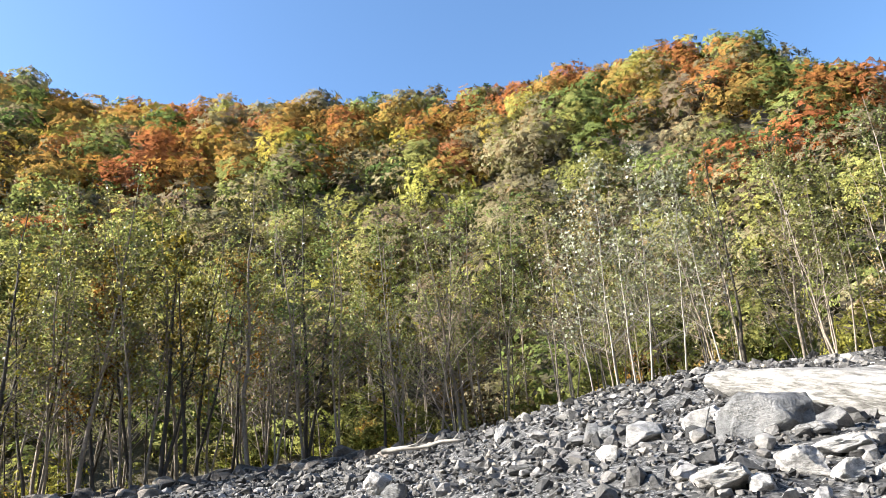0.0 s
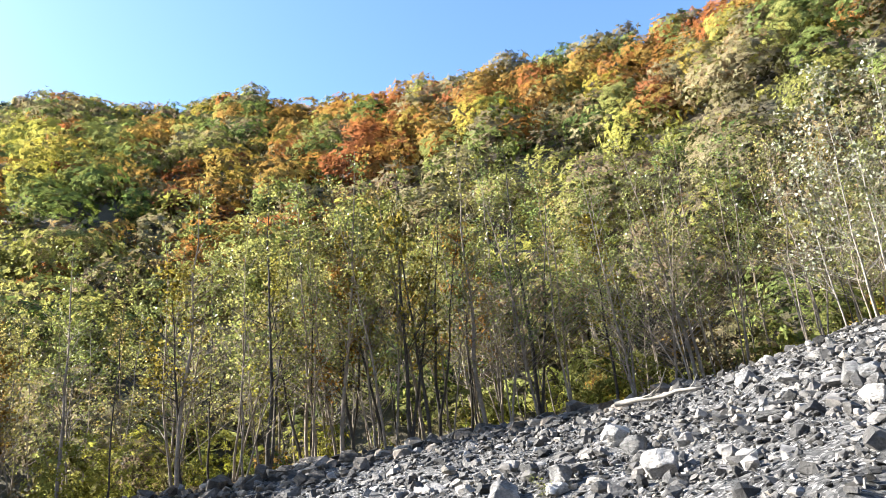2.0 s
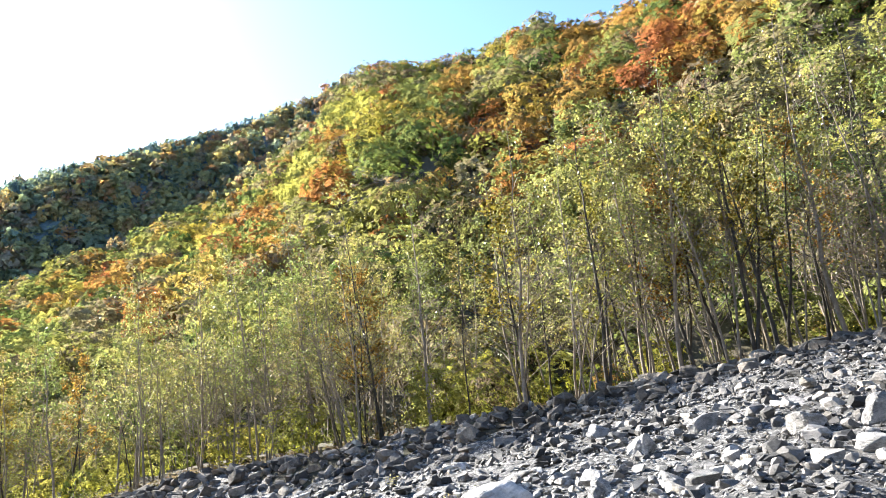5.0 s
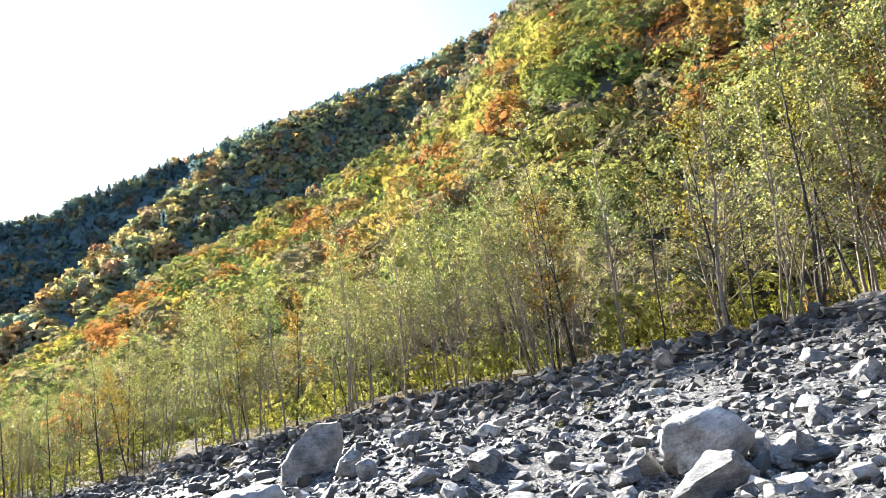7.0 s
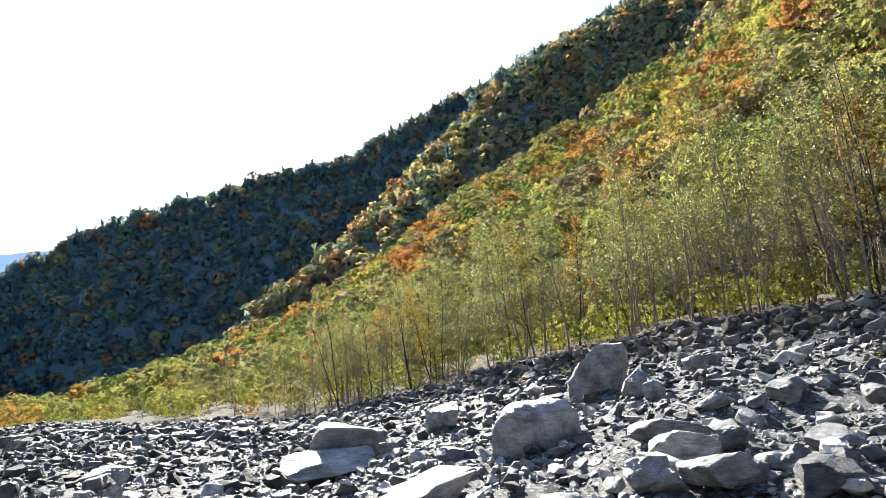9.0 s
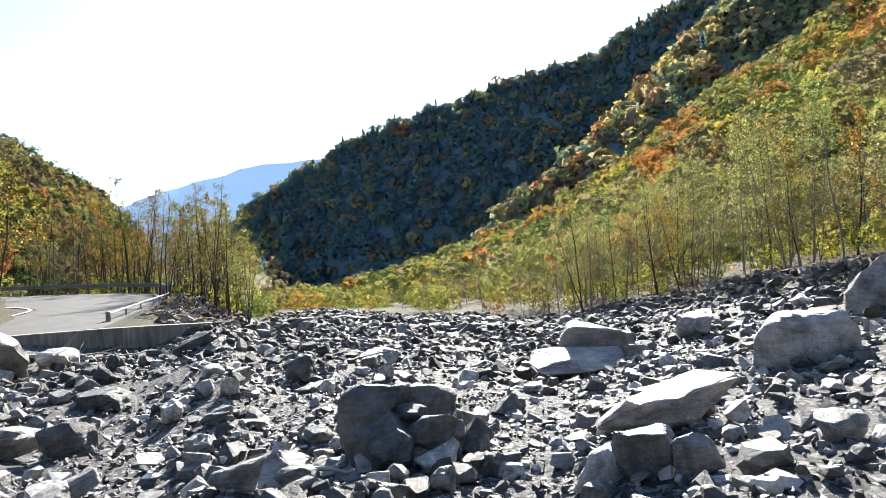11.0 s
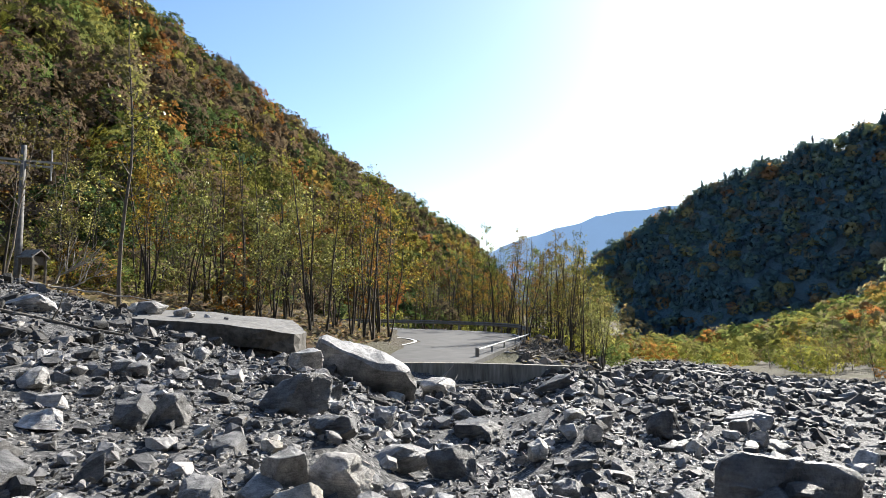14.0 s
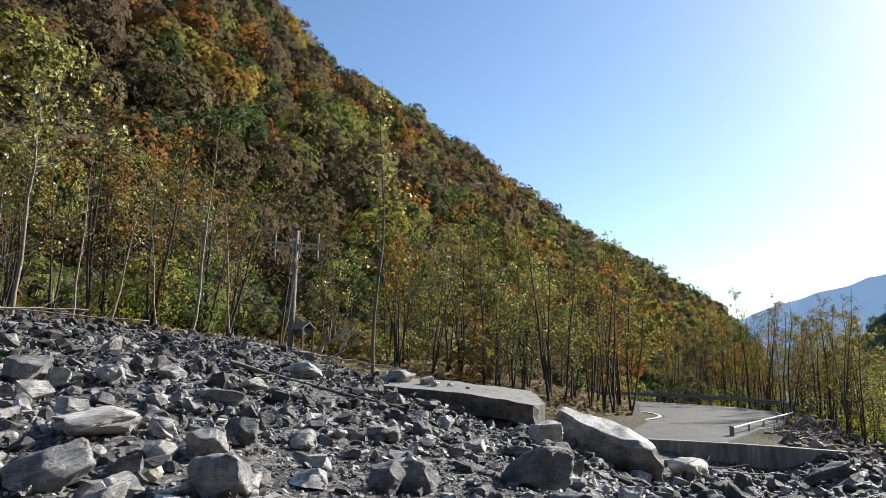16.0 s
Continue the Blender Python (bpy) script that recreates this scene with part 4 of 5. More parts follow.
def undergrowth():
    """Yellow-green bushes between and behind the trunks, and willows on the valley floor."""
    spots = []
    for az0, az1, r0, r1, per, seed in ((-38, 60, 24, 60, 12, 51), (60, 98, 34, 90, 18, 52), (86, 118.5, 56, 260, 42, 53), (119, 187, 29, 66, 13, 54), (118.5, 131, 64, 130, 22, 56)):
        az, r, p, g = scatter(az0, az1, r0, r1, per, seed)
        lim = along(BANK, 1, az)
        keep = (r > lim + np.where((az > 86) & (az < 119), 0.8, 2.4)) & ~((az > 125) & (az < np.where(r < 46, 138.5, 142)) & (r < 63)) & ~((az > 142) & (r < 27.5)) & ~((az > 135) & (az < 147) & (r < 44)) & ~((az > 161) & (az < 166) & (r < 52)) & ~((az > 119.5) & (az < 126.5) & (r < 46))
        spots.append(np.column_stack([p[keep], az[keep]]))
    q = np.concatenate(spots)
    n = len(q)
    g = np.random.default_rng(55)
    valley = (q[:, 3] > 97) & (q[:, 3] < 119)
    w = np.where(valley, g.uniform(4, 8, n), g.uniform(1.8, 4.6, n))
    tint = palette(g, n, [(0.4, 0.27, 0.04), (0.44, 0.42, 0.03), (0.03, 0.54, 0.02), (0.03, 0.66, 0.03), (0.08, 0.93, 0.02)])
    tint = np.where(q[:, 3] > 119, palette(g, n, [(0.25, 0.12, 0.03), (0.25, 0.25, 0.04), (0.25, 0.40, 0.03), (0.02, 0.68, 0.04), (0.23, 0.98, 0.015)]), tint)
    tint = np.where(q[:, 3] < 34, palette(g, n, [(0.18, 0.18, 0.04), (0.3, 0.3, 0.04), (0.32, 0.43, 0.03), (0.08, 0.68, 0.04), (0.12, 0.93, 0.02)]), tint)
    tint = np.where(valley, palette(g, n, [(0.2, 0.18, 0.03), (0.26, 0.29, 0.03), (0.18, 0.4, 0.03), (0.16, 0.93, 0.02), (0.14, 0.76, 0.03), (0.06, 0.66, 0.03)]), tint)
    woods("undergrowth", q[:, :3] - np.array([0, 0, 0.4]), np.stack([w, w * g.uniform(0.7, 1.1, n)], 1), tint, [crown_template(200, 9, 80 + k, 0.085) for k in range(3)], g.integers(0, 3, n),
          "yellow-green bushes growing under and between the trees", "undergrowth", BUSH_LEAF)


def fallen_leaves():
    """Dead leaves on the ground under the trees beside the road and on top of the bank."""
    spots = []
    for az0, az1, r0, r1, per, seed in ((119, 126.5, 30, 62, 0.12, 71), (136.5, 186, 22, 56, 0.085, 72), (20, 96, 28, 80, 0.3, 73)):
        az, r, p, g = scatter(az0, az1, r0, r1, per, seed)
        lim = along(BANK, 1, az)
        keep = (r > lim + 0.8) & (r < lim + np.where(az > 130, 36, 18)) & ~((az < 142) & (az > 126) & (r < 37) & (r < 27 + (142 - az) * 2))
        spots.append(p[keep])
    p = np.concatenate(spots)
    n = len(p)
    g = np.random.default_rng(74)
    t = g.uniform(0, 2 * np.pi, n)
    a, b = np.stack([np.cos(t), np.sin(t), g.normal(0, 0.4, n)], 1), np.stack([-np.sin(t), np.cos(t), g.normal(0, 0.4, n)], 1)
    s = g.uniform(0.08, 0.2, n)[:, None]
    c = p + np.array([0, 0, 0.05])
    v = np.stack([c - a * s - b * s * 0.5, c + a * s - b * s * 0.5, c + b * s], 1).reshape(-1, 3)
    up = np.tile((0.0, 0.0, 1.0), (n, 1)) + g.normal(0, 0.3, (n, 3))
    me = big_mesh("fallen_leaves", v, np.arange(len(v)).reshape(-1, 3), [DEAD_LEAF], tint=palette(g, n, [(0.25, 0.93, 0.02), (0.7, 0.99, 0.01), (0.05, 0.66, 0.03)]), facing=up)
    return tagged(new("fallen_leaves", me), "brown dead leaves scattered on the ground under trees", "leaf litter", kind="stuff")


fallen_leaves()
undergrowth()
bank_trees()
roadside_trees()


# ---- rocks ----
def cut_block(bm, g, sx, sy, sz, corners):
    """A block split from its bed: six tilted sides and broken corners."""
    bmesh.ops.create_cube(bm, size=2.4)
    ways = []
    for axis in range(3):
        for sign in (-1, 1):
            n = Vector((g.gauss(0, 0.24), g.gauss(0, 0.24), g.gauss(0, 0.24)))
            n[axis] = sign
            ways.append((n.normalized(), g.uniform(0.36, 0.53)))
    for _ in range(corners):
        n = Vector([g.choice((-1, 1)) * g.uniform(0.15, 1.0) for _ in range(3)]).normalized()
        ways.append((n, g.uniform(0.38, 0.52)))
    for n, d in ways:
        if max(v.co.dot(n) for v in bm.verts) <= d:
            continue
        bmesh.ops.bisect_plane(bm, geom=[*bm.verts, *bm.edges, *bm.faces], plane_co=n * d, plane_no=n, clear_outer=True)
        bmesh.ops.holes_fill(bm, edges=bm.edges)
    bmesh.ops.remove_doubles(bm, verts=bm.verts, dist=0.015)
    bmesh.ops.scale(bm, vec=(sx, sy, sz), verts=bm.verts)


def rock_mesh(name, seed, mat, points=14, sx=1.0, sy=0.8, sz=0.6, fine=False, pts=None, limits=(0.3, 0.17, 0.085), corners=None):
    """A broken angular stone, about 1 wide, round 0: split block, or the hull of a few corners."""
    g = random.Random(seed)
    bm = bmesh.new()
    if pts:
        fine = True
        for q in pts:
            bm.verts.new(q)
    elif corners is not None:
        cut_block(bm, g, sx, sy, sz, corners)
    else:
        for _ in range(points):
            v = Vector((g.gauss(0, 1), g.gauss(0, 1), g.gauss(0, 1))).normalized()
            q = Vector([math.copysign(abs(c) ** 0.72, c) for c in v])
            bm.verts.new((q.x * sx * 0.55 * g.uniform(0.72, 1.0), q.y * sy * 0.55 * g.uniform(0.72, 1.0), q.z * sz * 0.55 * g.uniform(0.72, 1.0)))
    if corners is None:
        hull = bmesh.ops.convex_hull(bm, input=bm.verts)
        bmesh.ops.delete(bm, geom=[e for e in hull["geom_interior"] if isinstance(e, bmesh.types.BMVert)], context="VERTS")
        bmesh.ops.dissolve_limit(bm, angle_limit=radians(9), verts=bm.verts, edges=bm.edges)
    bmesh.ops.recalc_face_normals(bm, faces=bm.faces)
    if fine:
        size = max(max(abs(c) for c in v.co) for v in bm.verts) * 2
        bmesh.ops.bevel(bm, geom=list(bm.edges), offset=0.022 * size, segments=1, affect="EDGES")
        bmesh.ops.triangulate(bm, faces=bm.faces)
        for limit in limits:
            bmesh.ops.subdivide_edges(bm, edges=[e for e in bm.edges if e.calc_length() > limit * size], cuts=1)
            bmesh.ops.triangulate(bm, faces=bm.faces)
        bm.normal_update()
        tilt = Euler((g.gauss(0, 0.35), g.gauss(0, 0.35), 0)).to_matrix()
        for v in bm.verts:
            q = tilt @ (v.co / size)
            coarse = noise.noise(q * 2.3 + Vector((seed, 3, 0)))
            bed = q.z * 7 + 0.9 * noise.noise(q * 3 + Vector((0, 0, seed)))
            ledge = min(1.0, (bed - math.floor(bed)) * 2.2) - 0.6
            side = 1 - abs(v.normal.z)
            chip = noise.noise(q * 5.5 + Vector((seed, 0, 7)))
            detail = noise.fractal(q * 11 + Vector((0, seed, 0)), 0.8, 2.1, 3)
            v.co += v.normal * size * (0.042 * coarse + 0.024 * ledge * side + 0.06 * min(0.0, chip + 0.1) + 0.014 * detail)
    bmesh.ops.triangulate(bm, faces=bm.faces)
    me = bm_mesh(name, bm, mat, fine)
    if fine:
        me.set_sharp_from_angle(angle=radians(34))
    return me


def rubble(name, az0, az1, r0, r1, per, s0, s1, seed, mat, label, band=None, power=2.2, forms=None):
    """Loose stones in a sector, joined: sizes from s0 to s1, many small and few large, heaped in patches."""
    az, r, p, g = scatter(az0, az1, r0, r1, per, seed)
    lim = along(BANK, 1, az)
    keep = r < lim + 0.6 if band is None else (r > lim + band[0]) & (r < lim + band[1])
    heap = fbm(p[:, 0] * 0.35, p[:, 1] * 0.35, 41, 3)
    sandy = (az > 94) & (az < 142) & (r < 14)
    keep &= (heap > (-0.35 if s1 < 0.2 else -0.1)) | (g.random(len(r)) < np.where(sandy, 0.2, 0.8))
    p, heap = p[keep], heap[keep]
    n = len(p)
    forms = forms or STONES
    which = g.integers(0, len(forms), n)
    size = s0 * (s1 / s0) ** (g.random(n) ** np.clip(power - heap * 0.8, 1.2, 4))
    vs, fs, k0 = [], [], 0
    for k, (v, f) in enumerate(forms):
        sel = np.nonzero(which == k)[0]
        m = len(sel)
        q = g.normal(0, 1, (m, 4)) * np.array([1, 0.17, 0.17, 1])
        q /= np.linalg.norm(q, axis=1)[:, None]
        w, x, y, z = q.T
        R = np.stack([np.stack([1 - 2 * (y * y + z * z), 2 * (x * y - w * z), 2 * (x * z + w * y)], -1), np.stack([2 * (x * y + w * z), 1 - 2 * (x * x + z * z), 2 * (y * z - w * x)], -1),
                      np.stack([2 * (x * z - w * y), 2 * (y * z + w * x), 1 - 2 * (x * x + y * y)], -1)], 1)
        a = np.einsum("nij,vj->nvi", R, v) * size[sel][:, None, None] + p[sel][:, None, :]
        a[:, :, 2] += size[sel][:, None] * (0.14 if band is None else 0.04)
        vs.append(a.reshape(-1, 3))
        fs.append((f[None] + (np.arange(m) * len(v))[:, None, None] + k0).reshape(-1, 3))
        k0 += m * len(v)
    me = big_mesh(name, np.concatenate(vs), np.concatenate(fs), [mat])
    return tagged(new(name, me), label, "rubble", kind="stuff")


def stone_arrays(count, points, seed, flat):
    out = []
    for k in range(count):
        me = rock_mesh("stone", seed + k, RUBBLE, points + k % 3, 1.0, 0.75, flat + 0.06 * (k % 6), corners=(8 + k % 3 if points > 10 and k % 3 == 0 else None))
        v = np.zeros(len(me.vertices) * 3)
        me.vertices.foreach_get("co", v)
        f = np.zeros(len(me.polygons) * 3, np.int32)
        me.polygons.foreach_get("vertices", f)
        out.append((v.reshape(-1, 3), f.reshape(-1, 3)))
        bpy.data.meshes.remove(me)
    return out


STONES = stone_arrays(18, 17, 300, 0.45)
CHIPS = stone_arrays(14, 7, 330, 0.36)
GREYS = "loose angular grey slate rubble of all sizes"
FINE = "small sharp flakes of dark and pale grey slate"
rubble("inner_gravel", 0, 360, 0.9, 4.6, 0.04, 0.03, 0.12, 39, CHIP, FINE, None, 1.3, CHIPS)
rubble("outer_rubble", 188, 322, 4.5, 25, 1.0, 0.12, 0.5, 40, RUBBLE, GREYS, None, 1.5)
rubble("fine_gravel", 100, 188, 4.6, 11, 0.011, 0.03, 0.1, 38, CHIP, FINE, None, 1.2, CHIPS)
rubble("near_gravel", 24, 188, 4.4, 12, 0.018, 0.045, 0.15, 26, CHIP, FINE, None, 1.2, CHIPS)
rubble("far_gravel", 24, 188, 12, 22, 0.06, 0.09, 0.26, 27, CHIP, FINE, None, 1.2, CHIPS)
rubble("pile_gravel", -38, 24, 6.0, 15, 0.0125, 0.045, 0.17, 28, PEBBLE, FINE, None, 1.2, CHIPS)
rubble("upper_gravel", -38, 24, 15, 28, 0.04, 0.09, 0.26, 29, PEBBLE, FINE, None, 1.2, CHIPS)
rubble("upper_fan_gravel", 138, 188, 11.5, 25, 0.03, 0.08, 0.26, 41, CHIP, FINE, None, 1.2, CHIPS)
rubble("near_rubble", 24, 188, 4.4, 14, 0.034, 0.06, 0.34, 21, RUBBLE, GREYS, None, 2.2)
rubble("far_rubble", 24, 188, 14, 32, 0.1, 0.09, 0.5, 22, SHADED_RUBBLE, GREYS, None, 2.2)
rubble("riverbed_rubble", 76, 122, 32, 110, 0.9, 0.3, 1.0, 25, SHADED_RUBBLE, GREYS)
rubble("pile_rubble", -38, 24, 7.0, 28, 0.06, 0.08, 0.4, 23, PALE_RUBBLE, GREYS, None, 2.2)
rubble("slope_rubble", 118.6, 126.0, 27.8, 50, 0.16, 0.15, 0.9, 34, BANKROCK, "brown earthy rubble slope below the road", (0.9, 40))
rubble("bank_rubble", 0, 100, 20, 75, 0.2, 0.22, 1.05, 24, BANKROCK, "brown lichened boulders along the foot of the bank", (-2.2, 1.3), 1.5)
rubble("scarp_boulders", 20, 96, 22, 75, 0.35, 0.25, 1.0, 35, BANKROCK, "large brown-grey boulders stacked along the bank", (-3.2, 0.7), 1.5)

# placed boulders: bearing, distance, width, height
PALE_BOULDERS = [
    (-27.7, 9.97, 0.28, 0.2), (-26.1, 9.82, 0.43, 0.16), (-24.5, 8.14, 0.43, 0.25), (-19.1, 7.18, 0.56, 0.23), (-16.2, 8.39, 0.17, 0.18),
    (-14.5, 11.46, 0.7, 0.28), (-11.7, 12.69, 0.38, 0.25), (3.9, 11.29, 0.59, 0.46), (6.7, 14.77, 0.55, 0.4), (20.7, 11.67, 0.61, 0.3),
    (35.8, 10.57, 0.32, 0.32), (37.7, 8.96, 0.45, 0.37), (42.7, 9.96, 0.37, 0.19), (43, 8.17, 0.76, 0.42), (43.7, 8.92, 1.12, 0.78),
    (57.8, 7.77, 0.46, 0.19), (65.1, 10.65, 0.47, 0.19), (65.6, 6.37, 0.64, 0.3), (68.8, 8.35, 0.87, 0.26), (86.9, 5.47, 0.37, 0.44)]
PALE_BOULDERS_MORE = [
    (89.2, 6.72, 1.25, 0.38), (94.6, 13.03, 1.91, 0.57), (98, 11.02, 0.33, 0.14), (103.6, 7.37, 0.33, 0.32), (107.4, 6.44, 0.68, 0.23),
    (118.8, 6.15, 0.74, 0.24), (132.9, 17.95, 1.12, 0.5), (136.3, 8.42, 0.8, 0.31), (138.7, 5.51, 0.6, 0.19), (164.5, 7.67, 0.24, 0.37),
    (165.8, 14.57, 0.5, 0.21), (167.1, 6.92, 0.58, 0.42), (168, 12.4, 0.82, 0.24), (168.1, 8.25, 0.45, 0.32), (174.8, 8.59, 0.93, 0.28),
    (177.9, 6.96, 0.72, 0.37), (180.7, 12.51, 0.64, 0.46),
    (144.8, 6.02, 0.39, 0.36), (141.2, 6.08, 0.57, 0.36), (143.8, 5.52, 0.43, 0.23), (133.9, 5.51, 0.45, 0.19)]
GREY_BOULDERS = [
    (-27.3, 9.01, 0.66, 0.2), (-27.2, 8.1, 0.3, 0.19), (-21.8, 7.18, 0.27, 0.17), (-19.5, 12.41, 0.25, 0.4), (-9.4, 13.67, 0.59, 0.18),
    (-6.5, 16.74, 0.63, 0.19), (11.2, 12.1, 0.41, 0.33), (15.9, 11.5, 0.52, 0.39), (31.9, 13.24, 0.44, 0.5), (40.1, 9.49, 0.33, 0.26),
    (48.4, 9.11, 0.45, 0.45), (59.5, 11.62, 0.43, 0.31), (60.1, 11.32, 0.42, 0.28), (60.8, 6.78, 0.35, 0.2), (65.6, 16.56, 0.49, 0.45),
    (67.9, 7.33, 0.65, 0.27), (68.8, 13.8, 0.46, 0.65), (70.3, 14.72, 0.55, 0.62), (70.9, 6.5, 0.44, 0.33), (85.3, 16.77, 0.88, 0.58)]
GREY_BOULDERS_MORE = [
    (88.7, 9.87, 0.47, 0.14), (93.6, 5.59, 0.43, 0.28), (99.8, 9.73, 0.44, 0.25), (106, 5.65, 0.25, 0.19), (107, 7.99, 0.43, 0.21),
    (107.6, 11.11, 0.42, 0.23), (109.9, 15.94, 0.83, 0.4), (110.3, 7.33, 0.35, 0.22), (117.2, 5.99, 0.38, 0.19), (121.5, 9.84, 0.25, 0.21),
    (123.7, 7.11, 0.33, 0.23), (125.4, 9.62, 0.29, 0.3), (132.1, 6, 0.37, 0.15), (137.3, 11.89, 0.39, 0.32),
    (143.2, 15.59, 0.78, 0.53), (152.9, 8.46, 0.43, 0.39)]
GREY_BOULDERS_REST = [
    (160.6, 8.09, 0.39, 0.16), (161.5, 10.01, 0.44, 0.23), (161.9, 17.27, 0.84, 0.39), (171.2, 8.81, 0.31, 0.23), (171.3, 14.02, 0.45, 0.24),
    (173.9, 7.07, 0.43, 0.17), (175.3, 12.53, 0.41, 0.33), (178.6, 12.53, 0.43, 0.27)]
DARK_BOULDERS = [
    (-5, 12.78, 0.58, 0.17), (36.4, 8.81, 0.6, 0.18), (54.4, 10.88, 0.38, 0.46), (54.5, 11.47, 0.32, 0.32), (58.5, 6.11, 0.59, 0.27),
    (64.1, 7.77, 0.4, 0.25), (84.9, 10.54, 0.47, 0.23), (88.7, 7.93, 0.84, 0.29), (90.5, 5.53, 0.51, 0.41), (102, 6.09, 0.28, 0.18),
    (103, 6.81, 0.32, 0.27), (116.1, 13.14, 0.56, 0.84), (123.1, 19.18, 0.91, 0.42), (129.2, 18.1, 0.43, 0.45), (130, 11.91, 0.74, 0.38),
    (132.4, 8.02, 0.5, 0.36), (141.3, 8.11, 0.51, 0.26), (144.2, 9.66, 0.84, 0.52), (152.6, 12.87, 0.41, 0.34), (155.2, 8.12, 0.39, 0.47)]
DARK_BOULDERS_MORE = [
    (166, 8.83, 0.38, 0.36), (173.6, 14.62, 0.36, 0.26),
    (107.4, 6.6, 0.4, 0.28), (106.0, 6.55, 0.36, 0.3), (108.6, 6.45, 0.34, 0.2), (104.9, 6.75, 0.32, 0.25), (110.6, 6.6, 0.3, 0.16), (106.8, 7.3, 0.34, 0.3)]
FORMS = [rock_mesh("boulder", 400 + k, ROCK, sx=1, sy=1, sz=1, fine=True, corners=7 + k % 5) for k in range(14)]
SMALLER = [rock_mesh("stone", 430 + k, ROCK, sx=1, sy=1, sz=1, fine=True, limits=(0.3, 0.19), corners=6 + k % 4) for k in range(14)]


def lay_rock(az, r, w, h, k, name="boulder", label="large angular grey boulder lying in the rubble", mat=None):
    g = random.Random(k * 31)
    h = min(h, 0.85 * w)
    p = bearing(az, r + w * 0.3)
    ob = new(name, (FORMS if name == "boulder" else SMALLER)[k % len(FORMS)])
    if mat:
        ob.material_slots[0].link = "OBJECT"
        ob.material_slots[0].material = mat
    ob.matrix_world = Matrix.Translation((p.x, p.y, float(ground_z(p.x, p.y)) + h * 0.36)) @ pose(0, 0, 0, g.gauss(0, 9), g.gauss(0, 9), az + g.uniform(-35, 35)) @ Matrix.Diagonal((w * 0.95, w * g.uniform(0.6, 0.9), h * 1.1, 1))
    return tagged(ob, label, "boulder", "boulders of the debris fan")


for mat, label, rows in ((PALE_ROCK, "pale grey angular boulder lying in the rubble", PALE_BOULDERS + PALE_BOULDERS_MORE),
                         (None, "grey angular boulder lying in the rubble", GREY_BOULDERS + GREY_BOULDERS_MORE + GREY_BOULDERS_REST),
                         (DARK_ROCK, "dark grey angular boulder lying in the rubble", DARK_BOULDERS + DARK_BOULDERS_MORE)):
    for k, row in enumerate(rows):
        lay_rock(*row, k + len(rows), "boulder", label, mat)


def shaped_rock(pts, az, r, lift, label, seed, mat=None):
    """A boulder of a shape of its own: x to the right, y away, z up."""
    p = bearing(az, r)
    ob = new("boulder", rock_mesh("boulder", seed, mat or ROCK, pts=pts))
    ob.matrix_world = Matrix.Translation((p.x, p.y, float(ground_z(p.x, p.y)) + lift)) @ pose(0, 0, 0, 0, 0, az)
    return tagged(ob, label, "boulder", "boulders of the debris fan")


shaped_rock([(-1.0, -0.35, 1.62), (-0.5, -0.6, 1.42), (0.35, -0.65, 1.02), (1.0, -0.4, 0.9), (-0.9, 0.4, 1.75), (0, 0.7, 1.45), (0.9, 0.5, 0.95), (1.27, 0, 0.5), (1.25, 0.1, 0.1),
             (-1.1, 0.2, 0), (-0.3, 0.35, -0.1), (0.7, 0.2, 0.1), (1.1, 0.3, -0.1), (-1.27, 0.1, 0.8), (-1.2, 0.8, 0.2), (-0.9, 1.1, -0.1), (1, 1.0, -0.1)], 138.9, 16.9, -0.5, "huge pale-topped grey boulder resting beside the broken slab", 5, MID_ROCK)
# stones heaped against the tilted slab rock
for k, (az, r, w, h, lift) in enumerate(((106.7, 6.42, 0.42, 0.27, 0.17), (108.0, 6.6, 0.32, 0.14, 0.36), (109.5, 6.3, 0.5, 0.4, 0.0), (105.4, 6.6, 0.34, 0.26, 0.12))):
    lay_rock(az, r, w, h, k + 3, "boulder", "dark grey angular boulder heaped against a larger rock", DARK_ROCK).matrix_world.translation.z += lift
shaped_rock([(-0.42, -0.1, -0.3), (-0.52, -0.16, 0.3), (-0.5, -0.12, 0.6), (-0.36, -0.08, 0.68), (-0.3, 0.2, 0.62), (0.3, 0.22, 0.58), (0.62, 0.34, 0.54), (-0.1, -0.26, -0.3), (0.5, 0.1, 0.2), (-0.4, 0.4, -0.2), (0.1, -0.04, 0.68), (0.6, 0.2, 0.5), (-0.1, -0.24, 0.25), (0.5, 0.6, 0)], 109.3, 6.85, -0.02,
            "thick tilted grey slab of rock with a smooth flat top", 11, DARK_ROCK)
shaped_rock([(-0.8, -0.3, -0.1), (-0.75, -0.2, 0.5), (-0.5, 0.4, 0.75), (-0.55, -0.3, 0.72), (0.5, -0.35, 0.62), (0.75, 0.3, 0.5), (0.8, -0.3, 0), (0.6, 0.5, -0.1), (-0.6, 0.6, -0.1)], 92.6, 14.1, 0.0,
            "broad flat-topped pale boulder lying in the rubble", 15)


